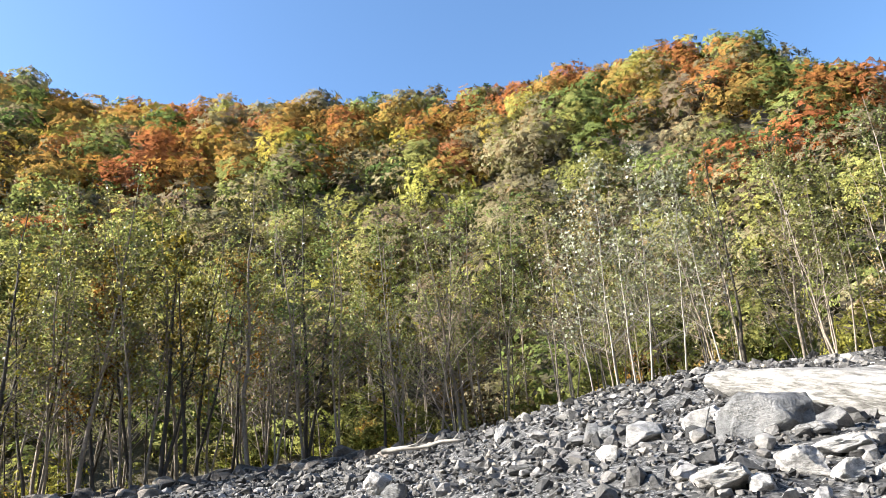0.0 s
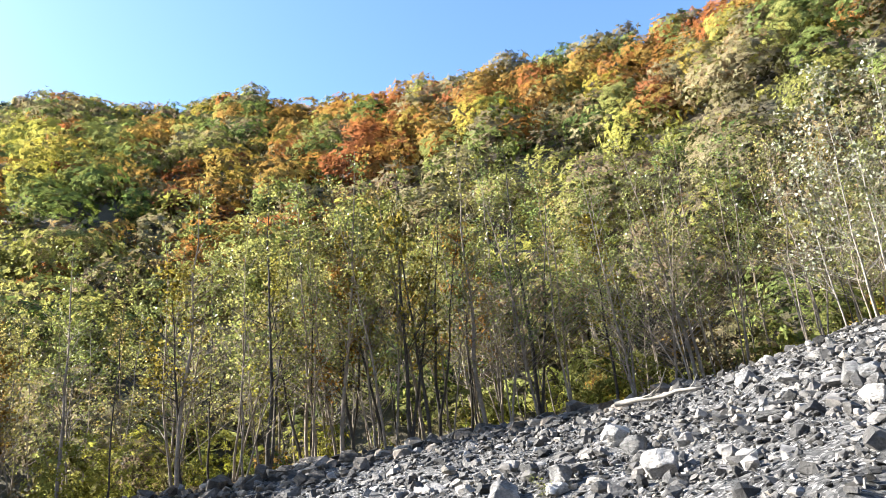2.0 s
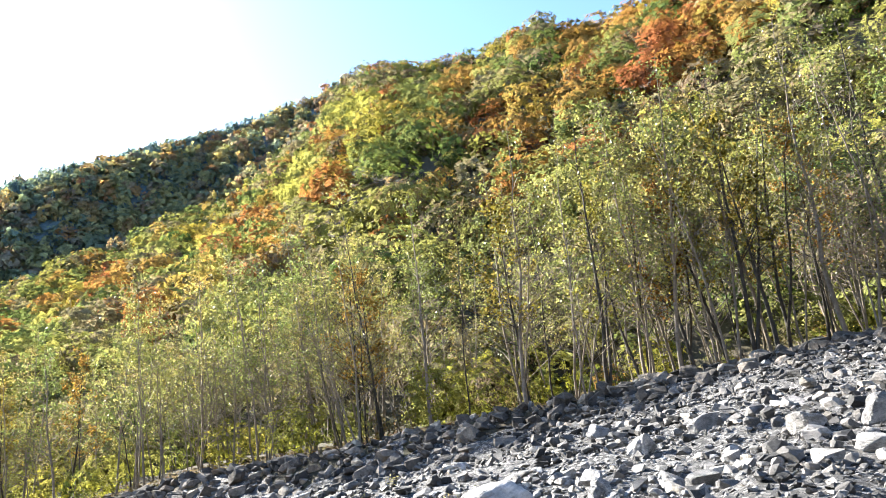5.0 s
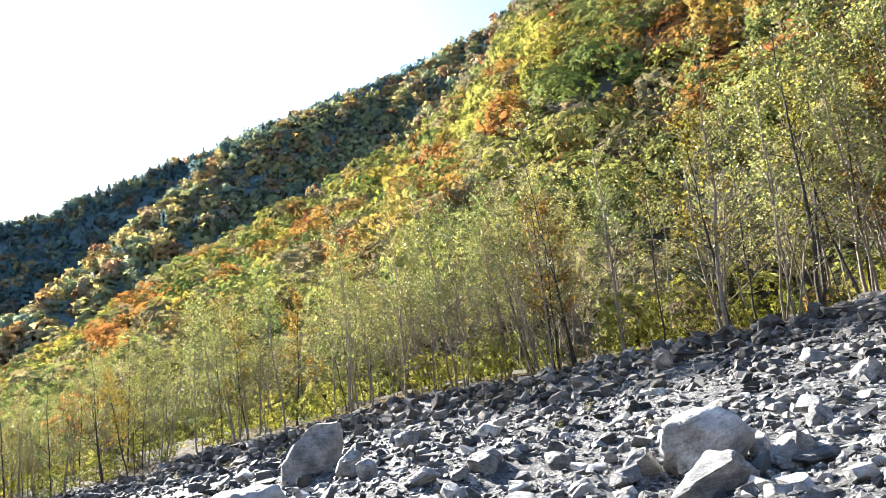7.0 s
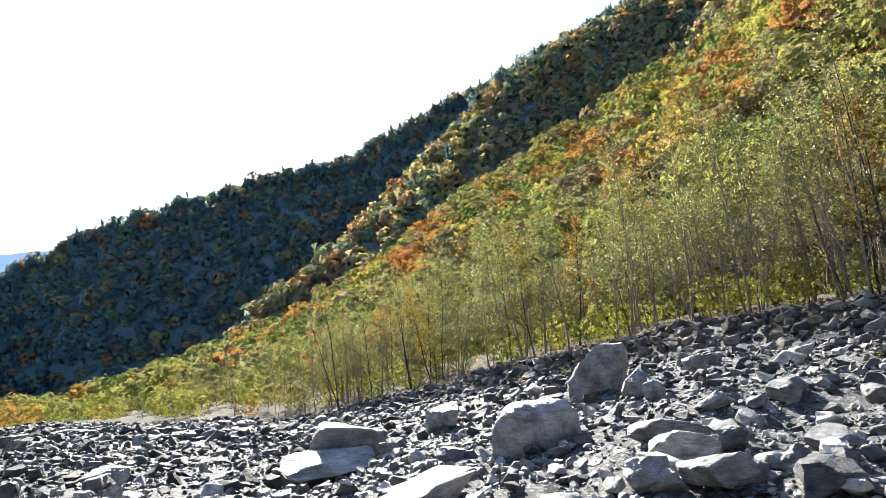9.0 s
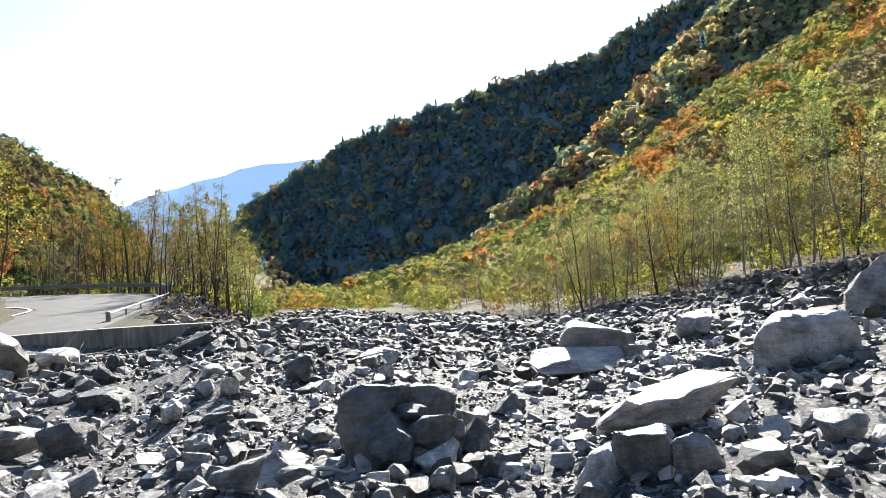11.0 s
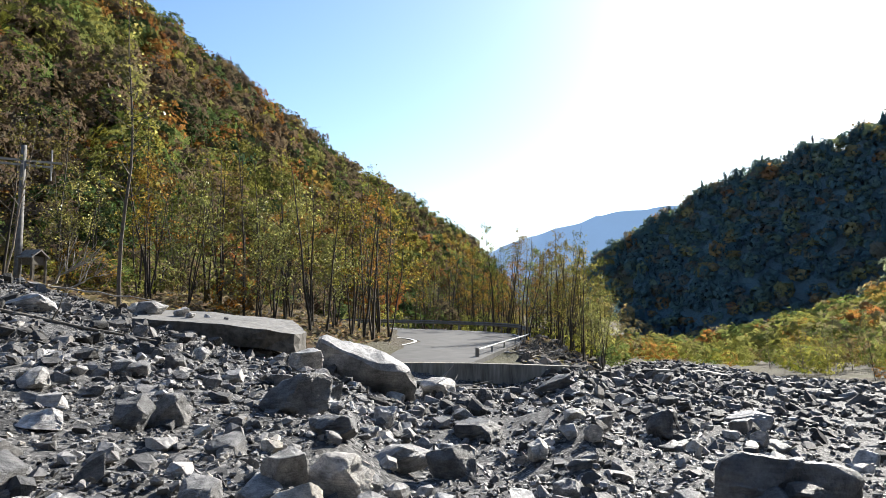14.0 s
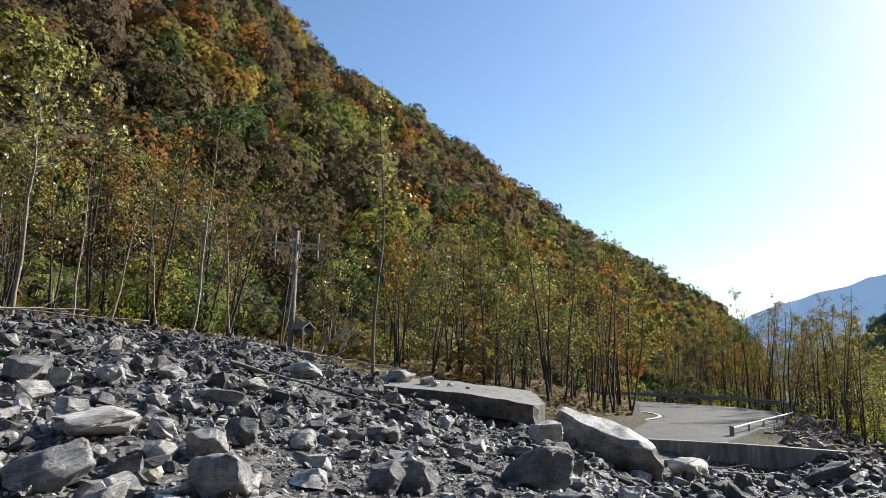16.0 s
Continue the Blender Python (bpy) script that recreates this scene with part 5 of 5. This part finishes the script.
shaped_rock([(-0.75, -0.1, -0.3), (-0.72, 0.1, 0.3), (-0.3, 0.25, 1.05), (0.05, 0.3, 1.2), (0.55, 0.3, 1.1), (0.62, 0.2, 0.5), (0.35, -0.15, -0.3), (-0.2, -0.22, 0.2), (0.2, -0.1, 0.7), (-0.7, 0.6, -0.3), (0.6, 0.7, -0.3), (0.5, 0.7, 0.9)], 72.6, 16.3, -0.1,
            "tall leaning brown-grey slab of rock at the foot of the bank", 21, BROWN_ROCK)
shaped_rock([(-0.65, -0.2, -0.25), (-0.62, -0.1, 0.28), (-0.3, -0.2, 0.55), (-0.28, 0.3, 0.62), (0.12, -0.25, 0.5), (0.3, 0.2, 0.68), (0.5, -0.1, 0.66), (0.66, 0.1, 0.4), (0.7, -0.05, -0.25), (0.1, -0.35, -0.25), (-0.5, 0.6, -0.25), (0.6, 0.6, -0.25), (0.1, -0.38, 0.2)], 78.4, 10.5, -0.05,
            "craggy fissured grey boulder lying in the rubble", 23)
shaped_rock([(-0.6, -0.1, -0.2), (-0.62, 0, 0.25), (-0.25, -0.15, 0.52), (-0.2, 0.2, 0.56), (0.3, -0.25, 0.1), (0.62, 0.05, 0.35), (0.6, 0.2, 0.48), (0.05, -0.2, 0.45), (0.65, 0.1, -0.2), (-0.4, 0.5, -0.2), (0.5, 0.5, -0.2)], -22.9, 10.35, 0.0,
            "smooth grey boulder lying against the driftwood log", 27, MID_ROCK)


def middling_rocks():
    g = random.Random(77)
    for k in range(300):
        az = g.uniform(26, 186) if k < 220 else g.uniform(-34, 26)
        lim = float(along(BANK, 1, az))
        r = min(5.2 + 15 * g.random() ** 1.2, lim - 0.5)
        if r < 9.5 and az < 26:
            continue
        p = bearing(az, r)
        if float(fbm(p.x * 0.35, p.y * 0.35, 41, 3)) < -0.3 and g.random() < 0.8:
            continue
        w = (0.17 + 0.3 * g.random() ** 2.0) * (0.8 + r / 48)
        lay_rock(az, r, w, w * g.uniform(0.45, 0.85), k + 100, "stone", "angular grey slate stone among the rubble")


middling_rocks()


# ---- driftwood log ----
def driftwood():
    m, t, p = material("grained_driftwood")
    c, k = t.nodes.new("ShaderNodeTexCoord"), t.nodes.new("ShaderNodeMapping")
    k.inputs["Scale"].default_value = (0.9, 5.5, 5.5)
    t.links.new(c.outputs["Object"], k.inputs["Vector"])
    n = node(t, "TexNoise", Scale=2.2, Detail=7.0, Roughness=0.7)
    t.links.new(k.outputs[0], n.inputs["Vector"])
    t.links.new(ramp(t, n.outputs["Fac"], [(0.3, (0.035, 0.032, 0.028)), (0.42, (0.12, 0.114, 0.104)), (0.54, (0.26, 0.25, 0.235)), (0.72, (0.42, 0.41, 0.39))]), p.inputs["Base Color"])
    p.inputs["Roughness"].default_value = 0.85
    bumped(t, p, n.outputs["Fac"], 1.0, 0.07)
    return m


def log():
    a, b = bearing(-19.7, 14.5), bearing(-39, 10.4)
    a.z, b.z = EYE + 2.24, EYE + 0.66
    long = (b - a).length
    rings, sides = 60, 32
    vs, fs = [], []
    for i in range(rings):
        u = i / (rings - 1)
        rad = 0.17 + 0.22 * min(1, u * 1.5) ** 0.8 + 0.05 * math.exp(-((u - 0.13) / 0.04) ** 2)
        z = 0.06 * math.sin(u * 4) - 0.02 * math.exp(-((u - 0.2) / 0.08) ** 2)
        if i == 0:
            rad *= 0.55
        for k in range(sides):
            w = 2 * math.pi * k / sides
            cw, sw = math.cos(w), math.sin(w)
            grain = noise.noise(Vector((cw * 2, sw * 2, u * 3.0))) * 0.16 + noise.noise(Vector((cw * 6, sw * 6, u * 4.0))) * 0.09 + noise.noise(Vector((cw * 14, sw * 14, u * 9.0))) * 0.05
            q = rad * (1 + grain)
            ragged = 0.16 * noise.noise(Vector((cw * 3, sw * 3, 9))) * (i == 0)
            vs.append((u * long + ragged, cw * q, z + sw * q * 0.92))
    for i in range(rings - 1):
        for k in range(sides):
            fs.append((i * sides + k, i * sides + (k + 1) % sides, (i + 1) * sides + (k + 1) % sides, (i + 1) * sides + k))
    fs += [tuple(range(sides)), tuple(range((rings - 1) * sides, rings * sides))]
    ob = tagged(new("driftwood_log", mesh_of("driftwood_log", vs, fs, driftwood(), True)), "thick bleached white driftwood log lying on the rubble", "log")
    d = b - a
    ob.matrix_world = Matrix.Translation(a) @ pose(0, 0, 0, 0, math.degrees(math.atan2(-d.z, d.xy.length)), math.degrees(math.atan2(d.y, d.x)))
    return ob


log()


# ---- road, wall, slab ----
ROAD_Z = EYE - 2.4


def flat(name, ring, z, thick, mat):
    bm = bmesh.new()
    vs = [bm.verts.new((p.x, p.y, z)) for p in ring]
    f = bm.faces.new(vs)
    bm.normal_update()
    if f.normal.z < 0:
        f.normal_flip()
    ext = bmesh.ops.extrude_face_region(bm, geom=[f])
    for v in ext["geom"]:
        if isinstance(v, bmesh.types.BMVert):
            v.co.z -= thick
    bmesh.ops.recalc_face_normals(bm, faces=bm.faces)
    return bm_mesh(name, bm, mat)


def strip(name, places, wide, z, mat):
    ends = [bearing(a, r) for a, r in places]
    ends = [ends[0], *ends, ends[-1]]
    pts = []
    for a, b, c, d in zip(ends, ends[1:], ends[2:], ends[3:]):
        for k in range(6):
            u = k / 6
            pts.append(0.5 * (2 * b + (c - a) * u + (2 * a - 5 * b + 4 * c - d) * u ** 2 + (3 * b - a - 3 * c + d) * u ** 3))
    pts.append(ends[-1])
    vs, fs = [], []
    for i, p in enumerate(pts):
        d = (pts[min(i + 1, len(pts) - 1)] - pts[max(i - 1, 0)]).normalized()
        s = Vector((-d.y, d.x, 0)) * wide / 2
        vs += [p + s + Vector((0, 0, z)), p - s + Vector((0, 0, z)), p - s + Vector((0, 0, z - 0.01)), p + s + Vector((0, 0, z - 0.01))]
    for i in range(len(pts) - 1):
        for k in range(4):
            fs.append((4 * i + k, 4 * i + (k + 1) % 4, 4 * i + 4 + (k + 1) % 4, 4 * i + 4 + k))
    return mesh_of(name, vs, fs, mat)


ROAD_RING = [(136, 27.4), (130, 27.6), (126.2, 41), (125.6, 46), (126.5, 52), (129, 56), (133, 59.5), (140, 62), (141, 50), (137, 46), (134.5, 43.5), (134.1, 41), (135, 38), (137.5, 34)]
road = tagged(new("road", flat("road", [bearing(a, r) for a, r in ROAD_RING], ROAD_Z, 0.4, ASPHALT)), "worn grey asphalt road bending away, broken off at the debris", "road", kind="structure")
part("edge_line", strip("edge_line", [(125.9, 46), (126.6, 51), (129, 55), (133, 58.4), (139, 60.6)], 0.16, ROAD_Z + 0.012, PAINT), road, "white painted edge line")
part("edge_line", strip("edge_line", [(138, 47.2), (136.2, 45.6), (134.9, 43.6), (134.5, 41), (135.4, 38.2), (136.6, 36.8)], 0.18, ROAD_Z + 0.012, PAINT), road, "white painted edge line")


def wall():
    bm = bmesh.new()
    top = [bearing(a, r) for a, r in ((137, 26.7), (134, 26.9), (130, 27.0), (126, 26.9), (123.6, 26.8), (122.4, 26.9))]
    n = len(top)
    rows = []
    for i, p in enumerate(top):
        out = (-p).normalized()
        z = ROAD_Z + 0.03 - 0.06 * i / n
        rows.append([bm.verts.new(q) for q in ((*(p + out * 0.12).xy, z - 1.8), (*(p).xy, z), (*(p - out * 0.35).xy, z), (*(p - out * 0.35).xy, z - 1.8))])
    for a, b in zip(rows, rows[1:]):
        for k in range(4):
            bm.faces.new((a[k], a[(k + 1) % 4], b[(k + 1) % 4], b[k]))
    bm.faces.new(rows[0]), bm.faces.new(rows[-1])
    bmesh.ops.recalc_face_normals(bm, faces=bm.faces)
    return tagged(new("wall_retaining", bm_mesh("wall_retaining", bm, streaked_concrete())), "stained concrete retaining wall below the road edge", "wall", kind="structure")


wall()


def embankment():
    """The low pale wall along the far edge of the riverbed."""
    path = [bearing(a, r) for a, r in ((117.5, 48.5), (115.5, 49.5), (112.9, 52.5), (110.9, 57), (108.8, 66), (106.3, 81), (103.6, 92))]
    line = []
    for a, b in zip(path, path[1:]):
        line += [a.lerp(b, k / 6) for k in range(6)]
    line.append(path[-1])
    vs, fs = [], []
    for k, p in enumerate(line):
        out = p.normalized()
        z = float(ground_z(p.x, p.y))
        for d, h in ((-0.06, -0.5), (0.0, 0.16), (0.9, 0.16), (0.9, -0.5)):
            vs.append(p + out * d + Vector((0, 0, z + h)))
    for k in range(len(line) - 1):
        for c in range(3):
            fs.append((4 * k + c, 4 * k + c + 1, 4 * k + c + 5, 4 * k + c + 4))
    fs += [(0, 1, 2, 3), tuple(range(len(vs) - 4, len(vs)))]
    return tagged(new("wall_embankment", mesh_of("wall_embankment", vs, fs, CONCRETE)), "low pale concrete wall along the riverbed", "wall", kind="structure")


embankment()


def slab():
    edge = [(156.5, 20.6, -0.60), (150, 19.6, -0.72), (146.2, 19.3, -0.86), (144.0, 19.6, -1.0), (143.2, 20.6, -0.98), (144.2, 22.4, -0.70), (150, 23.4, -0.50), (156.5, 24.5, -0.40)]
    bm = bmesh.new()
    top = [bm.verts.new((*bearing(a, r).xy, EYE + z)) for a, r, z in edge]
    low = [bm.verts.new((*(bearing(a, r) * (1 + 0.006 * (k % 3))).xy, EYE + z - 0.5 - 0.05 * (k % 2))) for k, (a, r, z) in enumerate(edge)]
    bm.faces.new(top), bm.faces.new(low[::-1])
    n = len(edge)
    for k in range(n):
        bm.faces.new((top[k], low[k], low[(k + 1) % n], top[(k + 1) % n]))
    bmesh.ops.recalc_face_normals(bm, faces=bm.faces)
    bmesh.ops.triangulate(bm, faces=bm.faces)
    for _ in range(3):
        bmesh.ops.subdivide_edges(bm, edges=[e for e in bm.edges if e.calc_length() > 0.35], cuts=1)
        bmesh.ops.triangulate(bm, faces=bm.faces)
    for v in bm.verts:
        v.co += Vector((noise.noise(v.co * 1.3), noise.noise(v.co * 1.3 + Vector((9, 0, 0))), 0.5 * noise.noise(v.co * 1.7 + Vector((0, 9, 0))))) * 0.06 + Vector((noise.noise(v.co * 5), noise.noise(v.co * 5.3), 0)) * 0.06
    bm.normal_update()
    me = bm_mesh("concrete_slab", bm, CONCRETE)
    me.materials.append(SHADED_CONCRETE)
    # steep faces take the darker concrete that stands for shade
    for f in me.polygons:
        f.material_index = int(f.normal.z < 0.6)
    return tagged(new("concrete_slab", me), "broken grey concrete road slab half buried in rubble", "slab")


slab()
for az, d, w in ((152.5, 21.6, 0.42), (151.8, 21.2, 0.25), (150.6, 21.3, 0.2), (154.6, 22.0, 0.8), (155.4, 22.4, 0.6), (149.2, 21.0, 0.15)):
    ob = lay_rock(az, d, w, w * 0.6, int(az * 10), "stone", "angular stone lying on the concrete slab")
    ob.location.z = EYE + float(np.interp(az, [143, 150, 156], [-0.9, -0.62, -0.50])) + w * 0.2


def guardrail():
    path = [(125.4, 46.5), (126.2, 52.5), (128.8, 56.8), (133, 60.4), (137, 62), (141, 63)]
    pts = [bearing(a, r) for a, r in path]
    line = []
    for a, b in zip(pts, pts[1:]):
        k = max(2, int((b - a).length / 2))
        line += [a.lerp(b, i / k) for i in range(k)]
    line.append(pts[-1])
    root = tagged(new("guardrail"), "dull weathered steel guardrail round the outside of the bend", "guardrail")
    vs, fs = [], []
    prof = ((0.0, 0.42), (0.05, 0.48), (0.0, 0.56), (0.05, 0.64), (0.0, 0.70), (-0.02, 0.56))
    for i, p in enumerate(line):
        d = (line[min(i + 1, len(line) - 1)] - line[max(i - 1, 0)]).normalized()
        s = Vector((-d.y, d.x, 0))
        vs += [p + s * u + Vector((0, 0, ROAD_Z + h)) for u, h in prof]
    for i in range(len(line) - 1):
        for k in range(6):
            fs.append((6 * i + k, 6 * i + (k + 1) % 6, 6 * i + 6 + (k + 1) % 6, 6 * i + 6 + k))
    part("beam", mesh_of("beam", vs, fs, DULL_STEEL), root)
    v, f = tube([(0, 0, -0.6), (0, 0, 0.72)], [0.06, 0.06], 8)
    pm = mesh_of("post", v, f + [tuple(range(8, 16))], DULL_STEEL)
    for p in line[::1]:
        part("post", pm, root).location = p + Vector((0, 0, ROAD_Z)) + p.normalized() * 0.09


guardrail()


def low_rail():
    """The low white rail down the outer edge of the road, with its end block."""
    pts = [bearing(a, r) + Vector((0, 0, ROAD_Z)) for a, r in ((129.6, 30.2), (128.4, 33.4), (127.4, 36.6), (126.5, 40), (125.7, 43.6), (125.3, 46.4))]
    root = tagged(new("low_rail"), "low white-painted steel rail along the road edge", "railing")
    vs, fs = tube([p + Vector((0, 0, 0.30)) for p in pts], [0.042] * len(pts), 8)
    part("bar", mesh_of("bar", vs, fs, PAINT, True), root)
    v, f = tube([(0, 0, -0.4), (0, 0, 0.34)], [0.045, 0.045], 8)
    pm = mesh_of("post", v, f, STEEL)
    for p in pts[1:]:
        part("post", pm, root).location = p
    ob = part("end_block", bm_mesh("end_block", box(0.14, 0.14, 0.46, 0.02), DULL_STEEL), root, "dull grey end post")
    ob.location = pts[0] + Vector((0, 0, 0.16))


low_rail()


# ---- power line ----
def power_pole():
    p = bearing(163.2, 30)
    z = float(ground_z(p.x, p.y))
    root = tagged(new("utility_pole"), "grey concrete utility pole with steel cross-arms", "pole")
    root.location = (p.x, p.y, z)
    top = EYE + 30 * math.tan(radians(10.3)) - z
    v, f = tube([(0, 0, -0.5), (0, 0, top)], [0.14, 0.095], 12)
    part("shaft", mesh_of("shaft", v, f + [tuple(range(12, 24))], CONCRETE, True), root)
    for h, w in ((top - 0.55, 1.25), (top - 0.72, 0.95)):
        bm = box(w * 2, 0.07, 0.07)
        me = bm_mesh("cross_arm", bm, STEEL)
        arm = ob = part("cross_arm", me, root)
        ob.matrix_local = Matrix.Translation((0, 0, h)) @ pose(0, 0, 0, 0, 0, 163.2)
    for k in (-0.85, 0.9):
        v, f = tube([(0, 0, -0.6), (0, 0, 0.55)], [0.03, 0.03], 8)
        part("insulator_rod", mesh_of("insulator_rod", v, f, STEEL), arm).location = (k, 0, 0.1)


power_pole()


def pole_box():
    p = bearing(162.3, 29)
    root = tagged(new("shelter_roof"), "small grey weathered gabled shelter beside the utility pole", "shelter")
    root.location = (p.x, p.y, EYE + 29 * math.tan(radians(2.6)))
    root.rotation_euler = (0, 0, radians(205))
    z0 = float(ground_z(p.x, p.y)) - root.location.z
    bm = bmesh.new()
    prof = [(-0.38, 0.0), (0, 0.28), (0.38, 0.0), (0.38, -0.05), (0, 0.22), (-0.38, -0.05)]
    a, b = ([bm.verts.new((x, y, z)) for x, z in prof] for y in (-0.36, 0.36))
    for k in range(6):
        bm.faces.new((a[k], a[(k + 1) % 6], b[(k + 1) % 6], b[k]))
    bm.faces.new(a[::-1]), bm.faces.new(b)
    part("roof", bm_mesh("roof", bm, CONCRETE), root)
    part("housing", bm_mesh("housing", box(0.5, 0.5, 0.3, 0.01), DARK_WOOD), root).location = (0, 0, -0.12)
    for x in (-0.28, 0.28):
        for y in (-0.28, 0.28):
            v, f = tube([(x, y, z0 - 0.2), (x, y, 0.1)], [0.05, 0.05], 6)
            part("post", mesh_of("post", v, f, DARK_WOOD), root)


def stick(a, b, r, mat, label, sag=0.0, twigs=0, seed=1, reach=1.0):
    """A thin fallen branch between two places (bearing, distance, height over the ground)."""
    g = random.Random(seed)
    ends = []
    for az, d, h in (a, b):
        p = bearing(az, d)
        p.z = float(ground_z(p.x, p.y)) + h
        ends.append(p)
    pts = [ends[0].lerp(ends[1], i / 7) + Vector((g.gauss(0, 0.03), g.gauss(0, 0.03), g.gauss(0, 0.02) - sag * math.sin(math.pi * i / 7))) for i in range(8)]
    vs, fs = tube(pts, [r * (1 - 0.6 * i / 7) for i in range(8)], 6)
    n = len(vs)
    root = tagged(new("fallen_branch", mesh_of("fallen_branch", vs, fs + [tuple(range(6)), tuple(range(n - 6, n))], mat, True)), label, "branch", "fallen branches on the rubble")
    for _ in range(twigs):
        i = g.randrange(2, 7)
        q = pts[i]
        way = (pts[i] - pts[i - 1]).normalized() * g.uniform(0.2, 0.7) + Vector((g.gauss(0, 0.25), g.gauss(0, 0.25), g.uniform(0.1, 0.6))) * reach
        tv, tf = tube([q, q + way * 0.5, q + way + Vector((0, 0, g.uniform(0, 0.3)))], [r * 0.4, r * 0.28, 0.006], 4)
        part("twig", mesh_of("twig", tv, tf, mat, True), root)
    return root


DARK_WOOD = plain_material("weathered_grey_wood", (0.09, 0.08, 0.065), (0.2, 0.18, 0.15), 8.0, 0.85)
pole_box()
stick((6.2, 22.5, 0.35), (-0.5, 21.0, 0.2), 0.09, PALE_WOOD, "pale bleached branch lying on the edge of the rubble", 0, 3, 1)
stick((167, 17, 0.25), (152.5, 16.5, 0.15), 0.05, DARK_WOOD, "long thin grey branch lying across the rubble", 0.05, 2, 2)
stick((184.5, 24.4, 0.4), (173.5, 25.2, 0.35), 0.032, PALE_WOOD, "pale fallen trunk along the top of the debris", 0.05, 3, 3)
stick((185, 23.6, 0.25), (177.5, 25.2, 0.5), 0.03, PALE_WOOD, "pale fallen branch along the top of the debris", 0, 2, 4)
stick((161.3, 25.2, 0.1), (158.8, 25, 1.2), 0.05, PALE_WOOD, "bleached dead branch with bare twigs", -0.1, 12, 5, 1.3)
stick((160.2, 25.6, 0.1), (157.6, 25.4, 0.9), 0.035, PALE_WOOD, "bleached dead branch with bare twigs", -0.1, 9, 12, 1.2)
stick((161, 24, 0.25), (154, 23.8, 0.45), 0.03, PALE_WOOD, "thin bleached pole lying by the slab", 0, 0, 6)
stick((136, 22, 0.3), (129.5, 23, 0.2), 0.05, PALE_WOOD, "thin bleached branch lying before the road wall", 0, 3, 7)
stick((134, 21, 0.25), (127, 22.5, 0.15), 0.04, PALE_WOOD, "thin bleached branch lying before the road wall", 0, 2, 8)
stick((119, 6.6, 0.06), (112.5, 5.9, 0.05), 0.03, PALE_WOOD, "short bleached branch among the stones", 0, 0, 9)
heap = random.Random(91)
for k in range(16):
    az = heap.uniform(124.0, 127.4)
    d = heap.uniform(31, 37)
    stick((az, d, 0.15), (az - heap.uniform(0.8, 2.2), d + heap.uniform(-1.5, 1.5), heap.uniform(0.1, 0.7)), heap.uniform(0.025, 0.06), DARK_WOOD if k % 3 else PALE_WOOD, "dead grey branch in the brush below the rail", 0.05, 3, 100 + k)


# ---- weeds between the stones ----
def weed(seed):
    """A low tuft of thin stems with small leaves."""
    g = random.Random(seed)
    root = tagged(new("weed"), "small yellow-green weed growing between the stones", "weed", "weeds on the debris")
    vs, fs, leaves, ways = [], [], [], []
    for _ in range(11):
        w, tilt = g.uniform(0, 2 * math.pi), g.uniform(0.15, 0.7)
        tip = Vector((math.cos(w) * tilt, math.sin(w) * tilt, 1)).normalized() * g.uniform(0.18, 0.34)
        v, f = tube([(0, 0, -0.03), tip * 0.5 + Vector((0, 0, 0.02)), tip], [0.004, 0.003, 0.002], 3)
        k = len(vs)
        vs += v
        fs += [tuple(i + k for i in q) for q in f]
        for u in (0.3, 0.45, 0.6, 0.75, 0.9, 1.0):
            c, a = tip * u, g.uniform(0, 2 * math.pi)
            side = Vector((math.cos(a), math.sin(a), g.uniform(-0.2, 0.5))) * g.uniform(0.03, 0.055)
            cross = side.cross(Vector((0, 0, 1))) * 0.4
            leaves += [c, c + side + cross, c + side * 1.5 - cross * 0.3]
            ways.append((g.gauss(0, 0.3), g.gauss(0, 0.3), 1))
    part("stems", mesh_of("stems", vs, fs, DARK_WOOD), root)
    part("leaves", big_mesh("leaves", leaves, np.arange(len(leaves)).reshape(-1, 3), [ALDER_LEAF], facing=ways), root)
    return root


tufts = [weed(300 + k) for k in range(3)]
for k, (az, r, scale) in enumerate(((45.6, 11.6, 1.2), (47.0, 12.5, 0.9), (12.5, 11.8, 1.2), (13.4, 12.6, 0.8), (54.0, 14.5, 1.1), (51.3, 15.6, 1.0), (66.4, 20.0, 1.5), (63.2, 22.5, 1.4), (75.0, 27.0, 1.8), (78.6, 30.0, 1.8))):
    plant(tufts[k % 3], az, r, k * 77, scale)
for t in tufts:
    drop_template(t)
